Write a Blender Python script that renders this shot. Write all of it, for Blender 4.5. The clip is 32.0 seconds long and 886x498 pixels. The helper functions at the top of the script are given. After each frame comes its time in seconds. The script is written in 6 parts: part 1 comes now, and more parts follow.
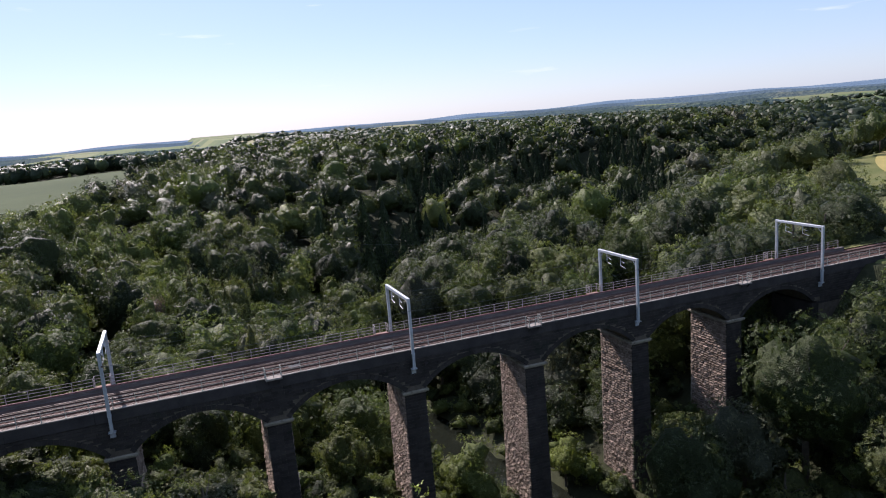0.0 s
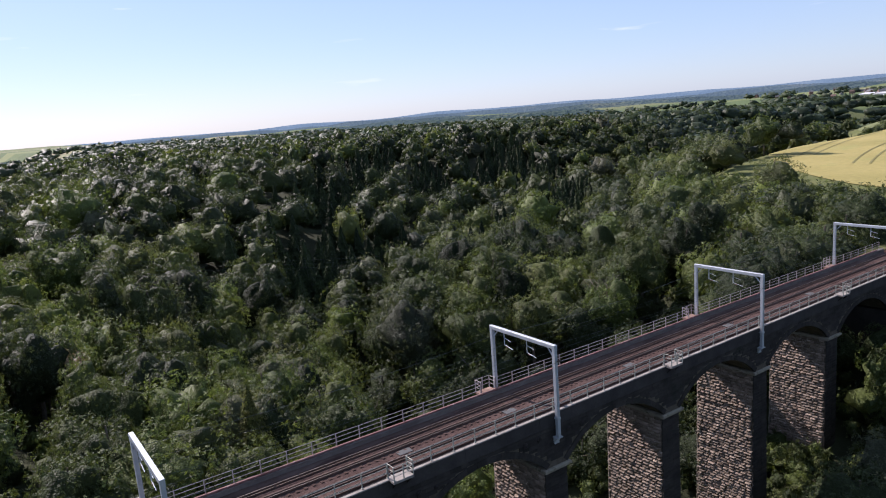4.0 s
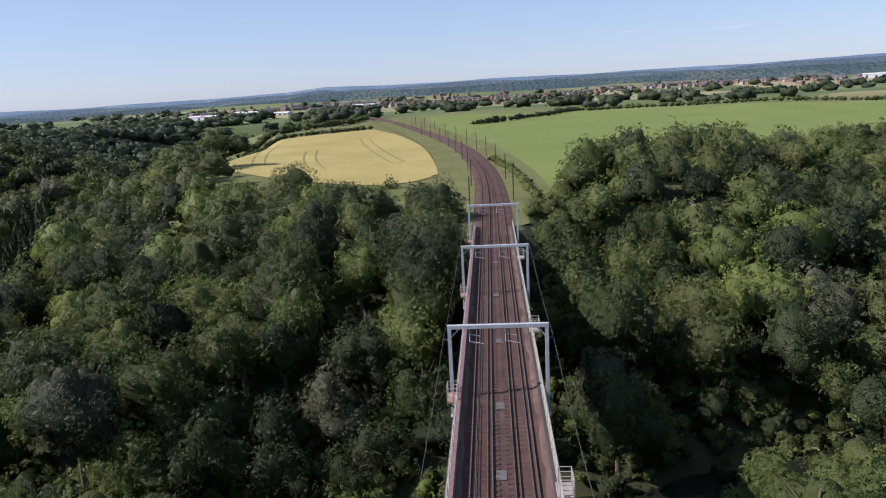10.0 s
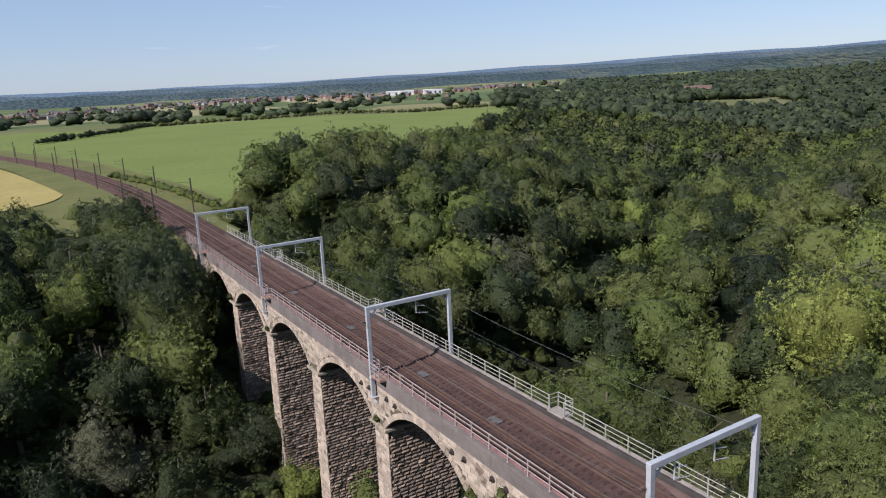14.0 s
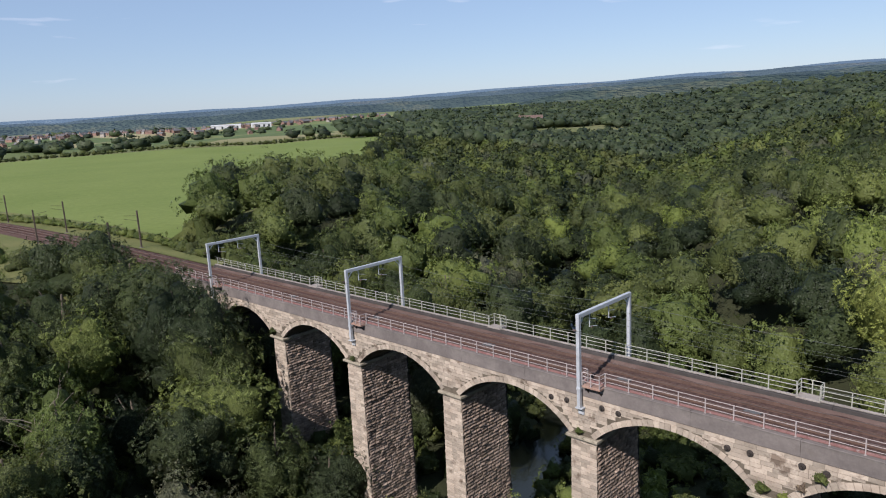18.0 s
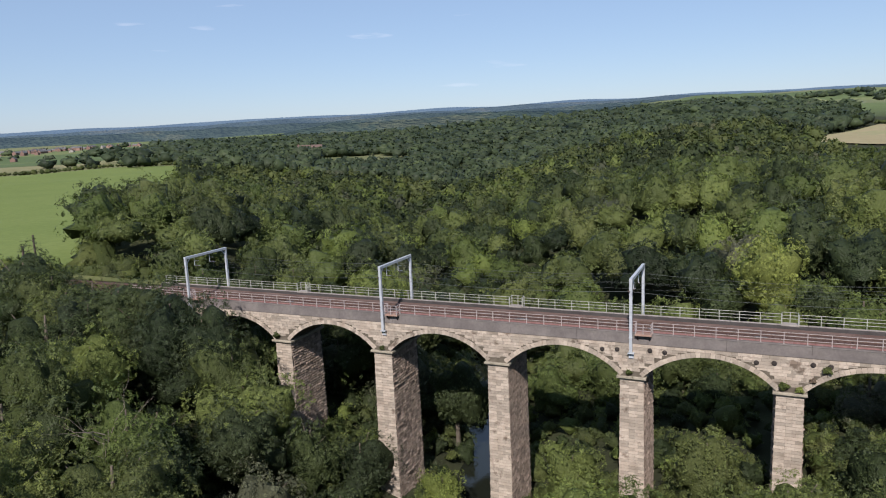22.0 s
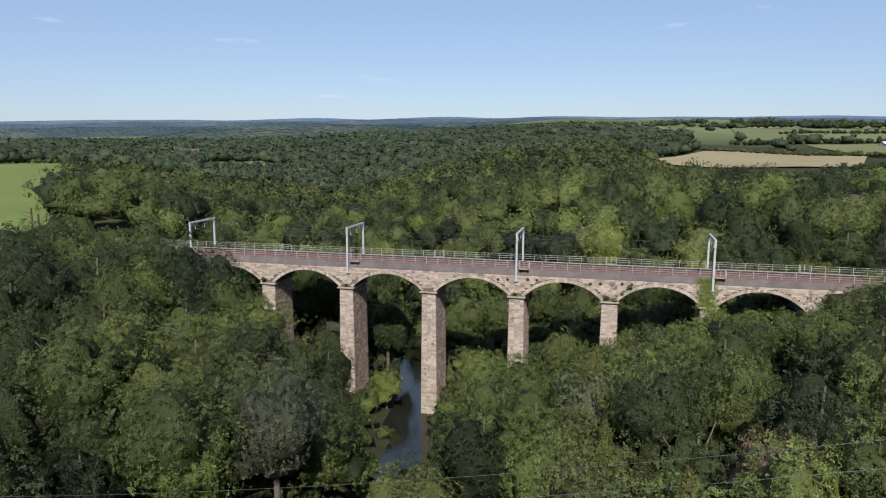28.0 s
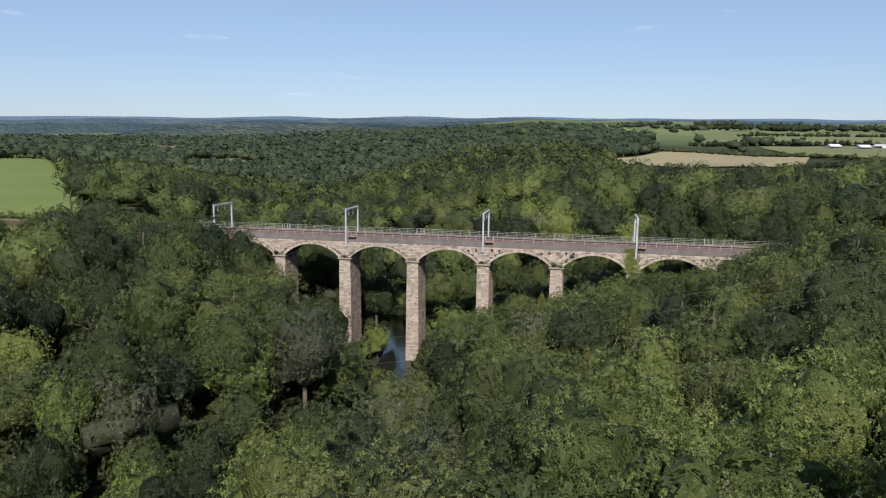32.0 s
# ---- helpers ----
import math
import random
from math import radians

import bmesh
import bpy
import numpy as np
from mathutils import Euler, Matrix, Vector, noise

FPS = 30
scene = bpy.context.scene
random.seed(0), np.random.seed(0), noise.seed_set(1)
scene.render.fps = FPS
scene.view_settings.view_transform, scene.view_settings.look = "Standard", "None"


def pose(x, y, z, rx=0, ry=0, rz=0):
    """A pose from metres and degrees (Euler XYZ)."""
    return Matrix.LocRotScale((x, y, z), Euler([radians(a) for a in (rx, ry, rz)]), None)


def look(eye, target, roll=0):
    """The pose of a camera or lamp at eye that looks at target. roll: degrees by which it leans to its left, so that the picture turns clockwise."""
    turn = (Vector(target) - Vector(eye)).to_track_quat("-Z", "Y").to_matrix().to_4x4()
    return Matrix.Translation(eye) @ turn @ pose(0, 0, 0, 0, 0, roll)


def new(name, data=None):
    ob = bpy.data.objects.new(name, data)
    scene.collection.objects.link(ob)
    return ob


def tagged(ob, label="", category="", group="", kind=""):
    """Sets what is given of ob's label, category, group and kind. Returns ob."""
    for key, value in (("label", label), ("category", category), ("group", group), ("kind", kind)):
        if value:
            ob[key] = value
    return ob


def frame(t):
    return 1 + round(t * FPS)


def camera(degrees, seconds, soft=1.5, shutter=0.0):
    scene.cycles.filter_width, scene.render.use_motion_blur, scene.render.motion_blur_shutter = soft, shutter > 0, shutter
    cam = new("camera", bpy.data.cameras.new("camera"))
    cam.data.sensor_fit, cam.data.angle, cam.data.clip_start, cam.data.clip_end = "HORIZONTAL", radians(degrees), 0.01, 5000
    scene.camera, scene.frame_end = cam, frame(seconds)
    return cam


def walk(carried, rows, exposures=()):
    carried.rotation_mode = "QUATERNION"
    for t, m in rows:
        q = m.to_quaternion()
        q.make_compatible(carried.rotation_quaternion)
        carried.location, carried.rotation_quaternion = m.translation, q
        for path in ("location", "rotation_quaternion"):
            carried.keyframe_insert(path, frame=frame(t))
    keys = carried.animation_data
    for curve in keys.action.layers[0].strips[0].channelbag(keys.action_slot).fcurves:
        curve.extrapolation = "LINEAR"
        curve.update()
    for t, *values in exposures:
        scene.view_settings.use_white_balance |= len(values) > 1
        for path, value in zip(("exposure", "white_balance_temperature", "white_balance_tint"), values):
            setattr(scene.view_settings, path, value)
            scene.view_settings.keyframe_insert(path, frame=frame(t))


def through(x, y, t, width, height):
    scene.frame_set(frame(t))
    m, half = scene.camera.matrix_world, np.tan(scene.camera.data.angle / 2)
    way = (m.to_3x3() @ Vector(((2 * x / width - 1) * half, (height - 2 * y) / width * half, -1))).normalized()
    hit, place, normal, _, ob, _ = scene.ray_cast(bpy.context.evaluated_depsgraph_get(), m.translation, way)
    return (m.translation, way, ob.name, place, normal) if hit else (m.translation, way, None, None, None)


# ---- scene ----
cam = camera(64.1, 32.0, 1.1)
PATH = [
    (0, (-22.32, -74.134, 26.587), (-21.631, -72.295, 26.21), -4.6),
    (0.5, (-24.437, -70.176, 26.683), (-23.697, -68.357, 26.305), -4.6),
    (1, (-26.649, -66.35, 26.662), (-25.855, -64.555, 26.281), -4.6),
    (1.5, (-28.709, -62.618, 26.618), (-27.865, -60.845, 26.236), -4.6),
    (2, (-30.838, -58.929, 26.587), (-29.943, -57.182, 26.204), -4.6),
    (2.5, (-32.819, -55.139, 26.493), (-31.872, -53.42, 26.108), -4.5),
    (4.5, (-39.335, -39.075, 26.475), (-38.189, -37.482, 26.09), -4.5),
    (5, (-40.768, -34.992, 26.531), (-39.57, -33.437, 26.145), -4.4),
    (5.5, (-41.816, -30.809, 26.525), (-40.509, -29.346, 26.135), -4.4),
    (6, (-42.816, -26.635, 26.467), (-41.393, -25.285, 26.071), -4.2),
    (6.5, (-43.797, -22.542, 26.387), (-42.277, -21.307, 25.983), -4.1),
    (7, (-44.983, -18.545, 26.309), (-43.357, -17.456, 25.895), -3.9),
    (7.5, (-46.436, -15.008, 26.276), (-44.724, -14.063, 25.852), -3.7),
    (8, (-48.148, -11.653, 26.288), (-46.364, -10.858, 25.858), -3.7),
    (8.5, (-50.161, -8.521, 26.337), (-48.315, -7.885, 25.905), -3.9),
    (9, (-52.48, -5.179, 26.342), (-50.583, -4.712, 25.912), -3.4),
    (9.5, (-54.326, -1.845, 26.344), (-52.398, -1.542, 25.907), -3.2),
    (10, (-55.871, 1.678, 26.269), (-53.926, 1.821, 25.826), -3.0),
    (10.5, (-57.111, 5.361, 26.083), (-55.162, 5.354, 25.635), -3.2),
    (11, (-57.962, 8.991, 25.881), (-56.02, 8.822, 25.434), -2.7),
    (11.5, (-58.132, 12.536, 25.774), (-56.21, 12.212, 25.323), -3.1),
    (12, (-57.915, 16.007, 25.621), (-56.024, 15.537, 25.168), -3.2),
    (12.5, (-57.075, 19.528, 25.468), (-55.221, 18.929, 25.017), -3.3),
    (13, (-55.764, 22.874, 25.309), (-53.96, 22.138, 24.855), -3.3),
    (13.5, (-53.959, 26.108, 25.158), (-52.223, 25.225, 24.704), -3.0),
    (14, (-51.959, 29.309, 24.982), (-50.293, 28.302, 24.526), -2.7),
    (14.5, (-49.748, 32.106, 24.792), (-48.145, 31.0, 24.338), -2.9),
    (16.5, (-38.573, 42.651, 24.108), (-37.053, 41.422, 23.687), -3.3),
    (17, (-35.96, 45.726, 24.077), (-34.458, 44.47, 23.668), -3.2),
    (17.5, (-33.464, 48.891, 24.017), (-32.017, 47.569, 23.617), -3.1),
    (18, (-30.865, 52.205, 23.933), (-29.491, 50.805, 23.541), -3.1),
    (18.5, (-28.401, 55.303, 23.899), (-27.092, 53.84, 23.515), -3.3),
    (19, (-25.748, 58.286, 23.88), (-24.509, 56.763, 23.504), -3.4),
    (19.5, (-23.072, 61.674, 23.8), (-21.915, 60.085, 23.429), -3.5),
    (20, (-20.407, 65.048, 23.755), (-19.338, 63.398, 23.393), -3.4),
    (20.5, (-17.902, 68.417, 23.661), (-16.915, 66.715, 23.302), -3.1),
    (21, (-15.744, 71.796, 23.51), (-14.83, 70.052, 23.158), -2.8),
    (21.5, (-13.925, 75.276, 23.366), (-13.062, 73.506, 23.021), -2.6),
    (22, (-12.568, 78.911, 23.331), (-11.74, 77.122, 22.992), -2.5),
    (22.5, (-11.629, 82.502, 23.396), (-10.821, 80.703, 23.06), -2.4),
    (23, (-11.095, 86.157, 23.499), (-10.296, 84.355, 23.165), -2.3),
    (23.5, (-11.029, 89.604, 23.486), (-10.232, 87.8, 23.157), -2.3),
    (24, (-11.152, 93.012, 23.358), (-10.374, 91.198, 23.034), -2.2),
    (24.5, (-11.401, 96.365, 23.19), (-10.68, 94.527, 22.869), -1.9),
    (25, (-11.769, 99.695, 23.04), (-11.096, 97.839, 22.72), -1.6),
    (25.5, (-12.327, 103.095, 22.952), (-11.675, 101.232, 22.632), -1.4),
    (27.5, (-15.364, 117.377, 22.57), (-14.86, 115.467, 22.258), -0.5),
    (28, (-16.112, 120.967, 22.526), (-15.635, 119.05, 22.216), 0.1),
    (28.5, (-16.814, 124.73, 22.503), (-16.371, 122.804, 22.193), -0.2),
    (29, (-17.48, 128.492, 22.48), (-17.067, 126.56, 22.171), -0.2),
    (29.5, (-18.126, 132.204, 22.457), (-17.737, 130.266, 22.148), 0.0),
    (30, (-18.761, 135.878, 22.438), (-18.39, 133.937, 22.128), 0.4),
    (30.5, (-19.365, 139.488, 22.421), (-19.004, 137.545, 22.11), 0.2),
    (31, (-19.964, 143.03, 22.406), (-19.606, 141.087, 22.095), 0.2),
    (31.5, (-20.577, 146.538, 22.395), (-20.216, 144.596, 22.083), -0.0),
    (32, (-21.208, 150.04, 22.388), (-20.81, 148.104, 22.077), 0.6),
]
walk(cam, [(t, look(eye, target, roll)) for t, eye, target, roll in PATH], [(0.0, 0.77, 6100, 25), (9.0, 0.66, 6100, 24), (14.0, 0.46, 6150, 20), (32.0, 0.42, 6150, 16)])

# ---------------------------------------------------------------- light
SUN_EL, SUN_AZ = radians(40.0), math.atan2(0.98, -0.2)
sun = new("sun", bpy.data.lights.new("sun", "SUN"))
sun.data.energy, sun.data.angle, sun.data.color = 5.0, radians(0.55), (1.0, 0.93, 0.82)
SUN_TO = Vector((math.cos(SUN_EL) * math.cos(SUN_AZ), math.cos(SUN_EL) * math.sin(SUN_AZ), math.sin(SUN_EL)))
sun.matrix_world = look(SUN_TO * 300, (0, 0, 0))
world = bpy.data.worlds.new("world")
scene.world = world
world.use_nodes = True
wn = world.node_tree.nodes
sky = wn.new("ShaderNodeTexSky")
sky.sky_type, sky.sun_disc = "NISHITA", False
sky.sun_elevation, sky.sun_rotation = SUN_EL, math.pi / 2 - SUN_AZ
sky.altitude, sky.air_density, sky.dust_density, sky.ozone_density = 60.0, 0.9, 0.35, 2.5
wn["Background"].inputs["Strength"].default_value = 0.070
haze = wn.new("ShaderNodeMix")
haze.data_type = "RGBA"
haze.inputs[0].default_value = 0.42
haze.inputs[7].default_value = (5.0, 6.8, 8.8, 1)
world.node_tree.links.new(sky.outputs["Color"], haze.inputs[6])
# a few thin clouds low over the country
way = wn.new("ShaderNodeTexCoord")
stretch = wn.new("ShaderNodeMapping")
stretch.inputs["Scale"].default_value = (7.0, 7.0, 60.0)
wisps = wn.new("ShaderNodeTexNoise")
wisps.inputs["Scale"].default_value, wisps.inputs["Detail"].default_value = 1.0, 5.0
high = wn.new("ShaderNodeSeparateXYZ")
low_sky = wn.new("ShaderNodeValToRGB")
for el, (at, v) in zip([low_sky.color_ramp.elements[0], low_sky.color_ramp.elements[1], low_sky.color_ramp.elements.new(0.06), low_sky.color_ramp.elements.new(0.085)], ((0.038, 0.0), (0.078, 0.0), (0.048, 0.5), (0.060, 0.5))):
    el.position, el.color = at, (v, v, v, 1)
thin = wn.new("ShaderNodeValToRGB")
thin.color_ramp.elements[0].position, thin.color_ramp.elements[1].position = 0.66, 0.84
both_sky = wn.new("ShaderNodeMath")
both_sky.operation = "MULTIPLY"
cloudy = wn.new("ShaderNodeMix")
cloudy.data_type = "RGBA"
cloudy.inputs[7].default_value = (11.0, 11.0, 11.5, 1)
link = world.node_tree.links.new
link(way.outputs["Generated"], stretch.inputs["Vector"])
link(stretch.outputs["Vector"], wisps.inputs["Vector"])
link(wisps.outputs["Fac"], thin.inputs["Fac"])
link(way.outputs["Generated"], high.inputs[0])
link(high.outputs[2], low_sky.inputs["Fac"])
link(thin.outputs["Color"], both_sky.inputs[0])
link(low_sky.outputs["Color"], both_sky.inputs[1])
link(both_sky.outputs[0], cloudy.inputs[0])
link(haze.outputs[2], cloudy.inputs[6])
link(cloudy.outputs[2], wn["Background"].inputs["Color"])


# ---------------------------------------------------------------- materials
def material(name, rough=0.85, metal=0.0, spec=0.3):
    m = bpy.data.materials.new(name)
    m.use_nodes = True
    b = m.node_tree.nodes["Principled BSDF"]
    b.inputs["Roughness"].default_value = rough
    b.inputs["Metallic"].default_value = metal
    b.inputs["Specular IOR Level"].default_value = spec
    return m, m.node_tree, b


def node(tree, kind, **values):
    n = tree.nodes.new(kind)
    for key, value in values.items():
        n.inputs[key.replace("_", " ")].default_value = value
    return n


def coords(tree):
    return tree.nodes.new("ShaderNodeTexCoord").outputs["Object"]


def noise_tex(tree, scale, detail=4.0, rough=0.6, vector=None):
    n = node(tree, "ShaderNodeTexNoise", Scale=scale, Detail=detail, Roughness=rough)
    tree.links.new(vector or coords(tree), n.inputs["Vector"])
    return n.outputs["Fac"]


def ramp(tree, fac, stops):
    n = tree.nodes.new("ShaderNodeValToRGB")
    e = n.color_ramp.elements
    while len(e) < len(stops):
        e.new(0.5)
    for el, (p, c) in zip(e, stops):
        el.position, el.color = p, (*c, 1)
    tree.links.new(fac, n.inputs["Fac"])
    return n.outputs["Color"]


def mix(tree, kind, fac, a, b):
    n = tree.nodes.new("ShaderNodeMix")
    n.data_type, n.blend_type = "RGBA", kind
    for value, slot in ((fac, n.inputs[0]), (a, n.inputs[6]), (b, n.inputs[7])):
        if isinstance(value, bpy.types.NodeSocket):
            tree.links.new(value, slot)
        elif isinstance(value, tuple):
            slot.default_value = (*value, 1)
        else:
            slot.default_value = value
    return n.outputs[2]


def bump(tree, bsdf, height, strength=0.5, distance=0.05):
    n = node(tree, "ShaderNodeBump", Strength=strength, Distance=distance)
    tree.links.new(height, n.inputs["Height"])
    tree.links.new(n.outputs["Normal"], bsdf.inputs["Normal"])


def surface(name, stops, scale, fine=None, rough=0.92, metal=0.0, spec=0.06, relief=0.3, depth=0.03, vary=0.0, stain=None):
    """A weathered surface: colour over two scales of noise, relief, and a tone that differs piece by piece."""
    m, tree, b = material(name, rough, metal, spec)
    col = ramp(tree, noise_tex(tree, scale), stops)
    small = noise_tex(tree, fine or scale * 9, 5.0, 0.7)
    col = mix(tree, "MULTIPLY", 0.55, col, ramp(tree, small, [(0.25, (0.55, 0.55, 0.55)), (0.75, (1.0, 1.0, 1.0))]))
    if stain:
        spots = ramp(tree, noise_tex(tree, stain[0], 5.0, 0.7), [(stain[1], (0, 0, 0)), (stain[1] + 0.12, (1, 1, 1))])
        col = mix(tree, "MIX", spots, col, stain[2])
    if vary:
        info = tree.nodes.new("ShaderNodeObjectInfo").outputs["Random"]
        isle = tree.nodes.new("ShaderNodeNewGeometry").outputs["Random Per Island"]
        add = tree.nodes.new("ShaderNodeMath")
        add.operation = "ADD"
        tree.links.new(info, add.inputs[0])
        tree.links.new(isle, add.inputs[1])
        half = tree.nodes.new("ShaderNodeMath")
        half.operation = "FRACT"
        tree.links.new(add.outputs[0], half.inputs[0])
        lo = 1.0 - vary
        col = mix(tree, "MULTIPLY", 1.0, col, ramp(tree, half.outputs[0], [(0.0, (lo, lo, lo * 0.97)), (1.0, (1.0, 0.98, 0.95))]))
    tree.links.new(col, b.inputs["Base Color"])
    bump(tree, b, small, relief, depth)
    return m


def foliage(name, dark, light, through=0.25, leaf=0.0, grain=2.2, speck=1.0, gloss=0.42):
    """Leaves: a tone for each tree and each bough, a tone of its own for each spray and leaf, some light let through.
    leaf: leaves to the metre, where a spray is cut into single leaves; speck: how much single leaves differ."""
    m, tree, b = material(name, 0.48, 0.0, gloss)
    isle = tree.nodes.new("ShaderNodeNewGeometry").outputs["Random Per Island"]
    info = tree.nodes.new("ShaderNodeObjectInfo").outputs["Random"]
    own = tree.nodes.new("ShaderNodeAttribute")
    own.attribute_name = "tree_tone"
    add = tree.nodes.new("ShaderNodeMath")
    add.operation = "ADD"
    tree.links.new(info, add.inputs[0])
    tree.links.new(own.outputs["Fac"], add.inputs[1])
    each = tree.nodes.new("ShaderNodeMath")
    each.operation = "FRACT"
    tree.links.new(add.outputs[0], each.inputs[0])
    pos = tree.nodes.new("ShaderNodeNewGeometry").outputs["Position"]
    again = tree.nodes.new("ShaderNodeMath")
    again.operation = "MULTIPLY"
    again.inputs[1].default_value = 13.7
    tree.links.new(each.outputs[0], again.inputs[0])
    own_light = tree.nodes.new("ShaderNodeMath")
    own_light.operation = "FRACT"
    tree.links.new(again.outputs[0], own_light.inputs[0])
    soft_light = tree.nodes.new("ShaderNodeMix")
    soft_light.inputs[0].default_value = 0.3
    tree.links.new(own_light.outputs[0], soft_light.inputs[2])
    tree.links.new(noise_tex(tree, 0.16, 2.0, 0.5, pos), soft_light.inputs[3])
    col = ramp(tree, soft_light.outputs[0], [(0.1, dark), (0.9, light)])
    lo, hi = 1 - 0.24 * speck, 1 + 0.16 * speck
    col = mix(tree, "MULTIPLY", 1.0, col, ramp(tree, isle, [(0.0, (lo, lo, lo)), (0.6, (1.0, 1.0, 1.0)), (1.0, (hi, hi, 1.0))]))
    col = mix(tree, "MULTIPLY", 1.0, col, ramp(tree, each.outputs[0], [(0.0, (0.62, 0.68, 0.66)), (0.25, (0.80, 0.86, 0.83)), (0.5, (1.0, 1.0, 1.0)), (0.78, (1.04, 1.10, 1.0)), (0.95, (1.12, 1.15, 1.0)), (1.0, (1.26, 1.32, 1.05))]))
    cell = node(tree, "ShaderNodeTexVoronoi", Scale=leaf or grain, Randomness=1.0)
    cell.distance = "MANHATTAN"
    tree.links.new(pos, cell.inputs["Vector"])
    tone = tree.nodes.new("ShaderNodeSeparateColor")
    tree.links.new(cell.outputs["Color"], tone.inputs[0])
    lo, hi = 1 - 0.34 * speck, 1 + 0.26 * speck
    col = mix(tree, "MULTIPLY", 1.0, col, ramp(tree, tone.outputs[0], [(0.0, (lo, lo, lo)), (0.55, (1.0, 1.0, 1.0)), (1.0, (hi, hi, 1.1))]))
    tree.links.new(col, b.inputs["Base Color"])
    bump(tree, b, cell.outputs["Distance"], 0.45, 0.1 if leaf else 0.3)
    tl = tree.nodes.new("ShaderNodeBsdfTranslucent")
    tree.links.new(mix(tree, "MULTIPLY", 1.0, col, (1.15, 1.18, 0.65)), tl.inputs["Color"])
    ms = tree.nodes.new("ShaderNodeMixShader")
    ms.inputs[0].default_value = through
    tree.links.new(b.outputs[0], ms.inputs[1])
    tree.links.new(tl.outputs[0], ms.inputs[2])
    last = ms
    if leaf:
        cut = tree.nodes.new("ShaderNodeMath")
        cut.operation = "GREATER_THAN"
        cut.inputs[1].default_value = 0.74
        tree.links.new(cell.outputs["Distance"], cut.inputs[0])
        last = tree.nodes.new("ShaderNodeMixShader")
        tree.links.new(cut.outputs[0], last.inputs[0])
        tree.links.new(ms.outputs[0], last.inputs[1])
        tree.links.new(tree.nodes.new("ShaderNodeBsdfTransparent").outputs[0], last.inputs[2])
    tree.links.new(last.outputs[0], tree.nodes["Material Output"].inputs["Surface"])
    return m


M_FACE = surface("buff_sandstone", [(0.3, (0.36, 0.30, 0.245)), (0.7, (0.58, 0.51, 0.43))], 0.6, 6.0, relief=0.5, depth=0.05, vary=0.42, stain=(0.6, 0.55, (0.19, 0.15, 0.12)))
# north-side stone and concrete: the shade of that side is put into darker colours
M_SHADE_STONE = surface("shade_darkened_sandstone", [(0.3, (0.042, 0.039, 0.037)), (0.7, (0.078, 0.069, 0.063))], 0.5, 6.0, relief=0.35, depth=0.03, vary=0.3, stain=(0.4, 0.56, (0.038, 0.040, 0.034)))
M_SHADE_CONC = surface("shade_darkened_concrete", [(0.3, (0.044, 0.040, 0.039)), (0.7, (0.076, 0.069, 0.066))], 0.5, 5.0, relief=0.2, depth=0.02, stain=(0.8, 0.58, (0.055, 0.055, 0.045)))
M_ROCK = surface("rock_faced_sandstone", [(0.3, (0.24, 0.185, 0.15)), (0.7, (0.46, 0.37, 0.305))], 1.1, 5.0, relief=0.8, depth=0.10, vary=0.5)
# recessed mortar, darkened so the joints carry shadow between stones in their colour
M_JOINT = surface("shade_darkened_mortar", [(0.3, (0.09, 0.076, 0.058)), (0.7, (0.15, 0.128, 0.10))], 1.5, relief=0.3)
M_CAP = surface("weathered_cap_stone", [(0.3, (0.24, 0.215, 0.165)), (0.7, (0.36, 0.32, 0.25))], 1.2, relief=0.3, stain=(1.6, 0.55, (0.11, 0.10, 0.07)))
M_CONC = surface("stained_concrete", [(0.3, (0.128, 0.114, 0.108)), (0.7, (0.20, 0.178, 0.166))], 0.5, 5.0, relief=0.2, depth=0.02, stain=(0.9, 0.58, (0.13, 0.115, 0.105)))
M_COPING = surface("pale_coping", [(0.3, (0.22, 0.195, 0.175)), (0.7, (0.34, 0.31, 0.28))], 1.0, 8.0, relief=0.2, stain=(1.2, 0.6, (0.26, 0.22, 0.18)))
M_BALLAST = surface("rusty_ballast", [(0.3, (0.072, 0.044, 0.039)), (0.7, (0.126, 0.083, 0.073))], 0.45, 9.0, rough=0.95, relief=1.0, depth=0.14, stain=(0.8, 0.63, (0.11, 0.075, 0.06)))
M_CESS = surface("dirt_cess", [(0.3, (0.092, 0.060, 0.051)), (0.7, (0.150, 0.108, 0.094))], 0.35, 7.0, rough=0.95, relief=0.8, depth=0.06, stain=(0.5, 0.58, (0.082, 0.058, 0.048)))
M_SLEEPER = surface("dusty_sleeper", [(0.3, (0.070, 0.043, 0.038)), (0.7, (0.118, 0.079, 0.069))], 0.45, 9.0, relief=1.0, depth=0.14, vary=0.12)
M_RAIL = surface("rusty_rail", [(0.3, (0.075, 0.045, 0.035)), (0.7, (0.13, 0.08, 0.06))], 2.0, rough=0.6, spec=0.4, relief=0.2)
M_RAILTOP = surface("worn_rail_head", [(0.3, (0.12, 0.095, 0.085)), (0.7, (0.20, 0.17, 0.16))], 3.0, rough=0.5, metal=0.5, relief=0.05)
M_GALV = surface("galvanised_steel", [(0.3, (0.40, 0.43, 0.46)), (0.7, (0.52, 0.55, 0.58))], 1.5, 14.0, rough=0.5, metal=0.25, spec=0.5, relief=0.05)
M_HAND = surface("pale_painted_rail", [(0.3, (0.32, 0.325, 0.285)), (0.7, (0.43, 0.43, 0.375))], 2.0, 14.0, rough=0.6, metal=0.1, relief=0.05, stain=(3.0, 0.66, (0.25, 0.16, 0.10)))
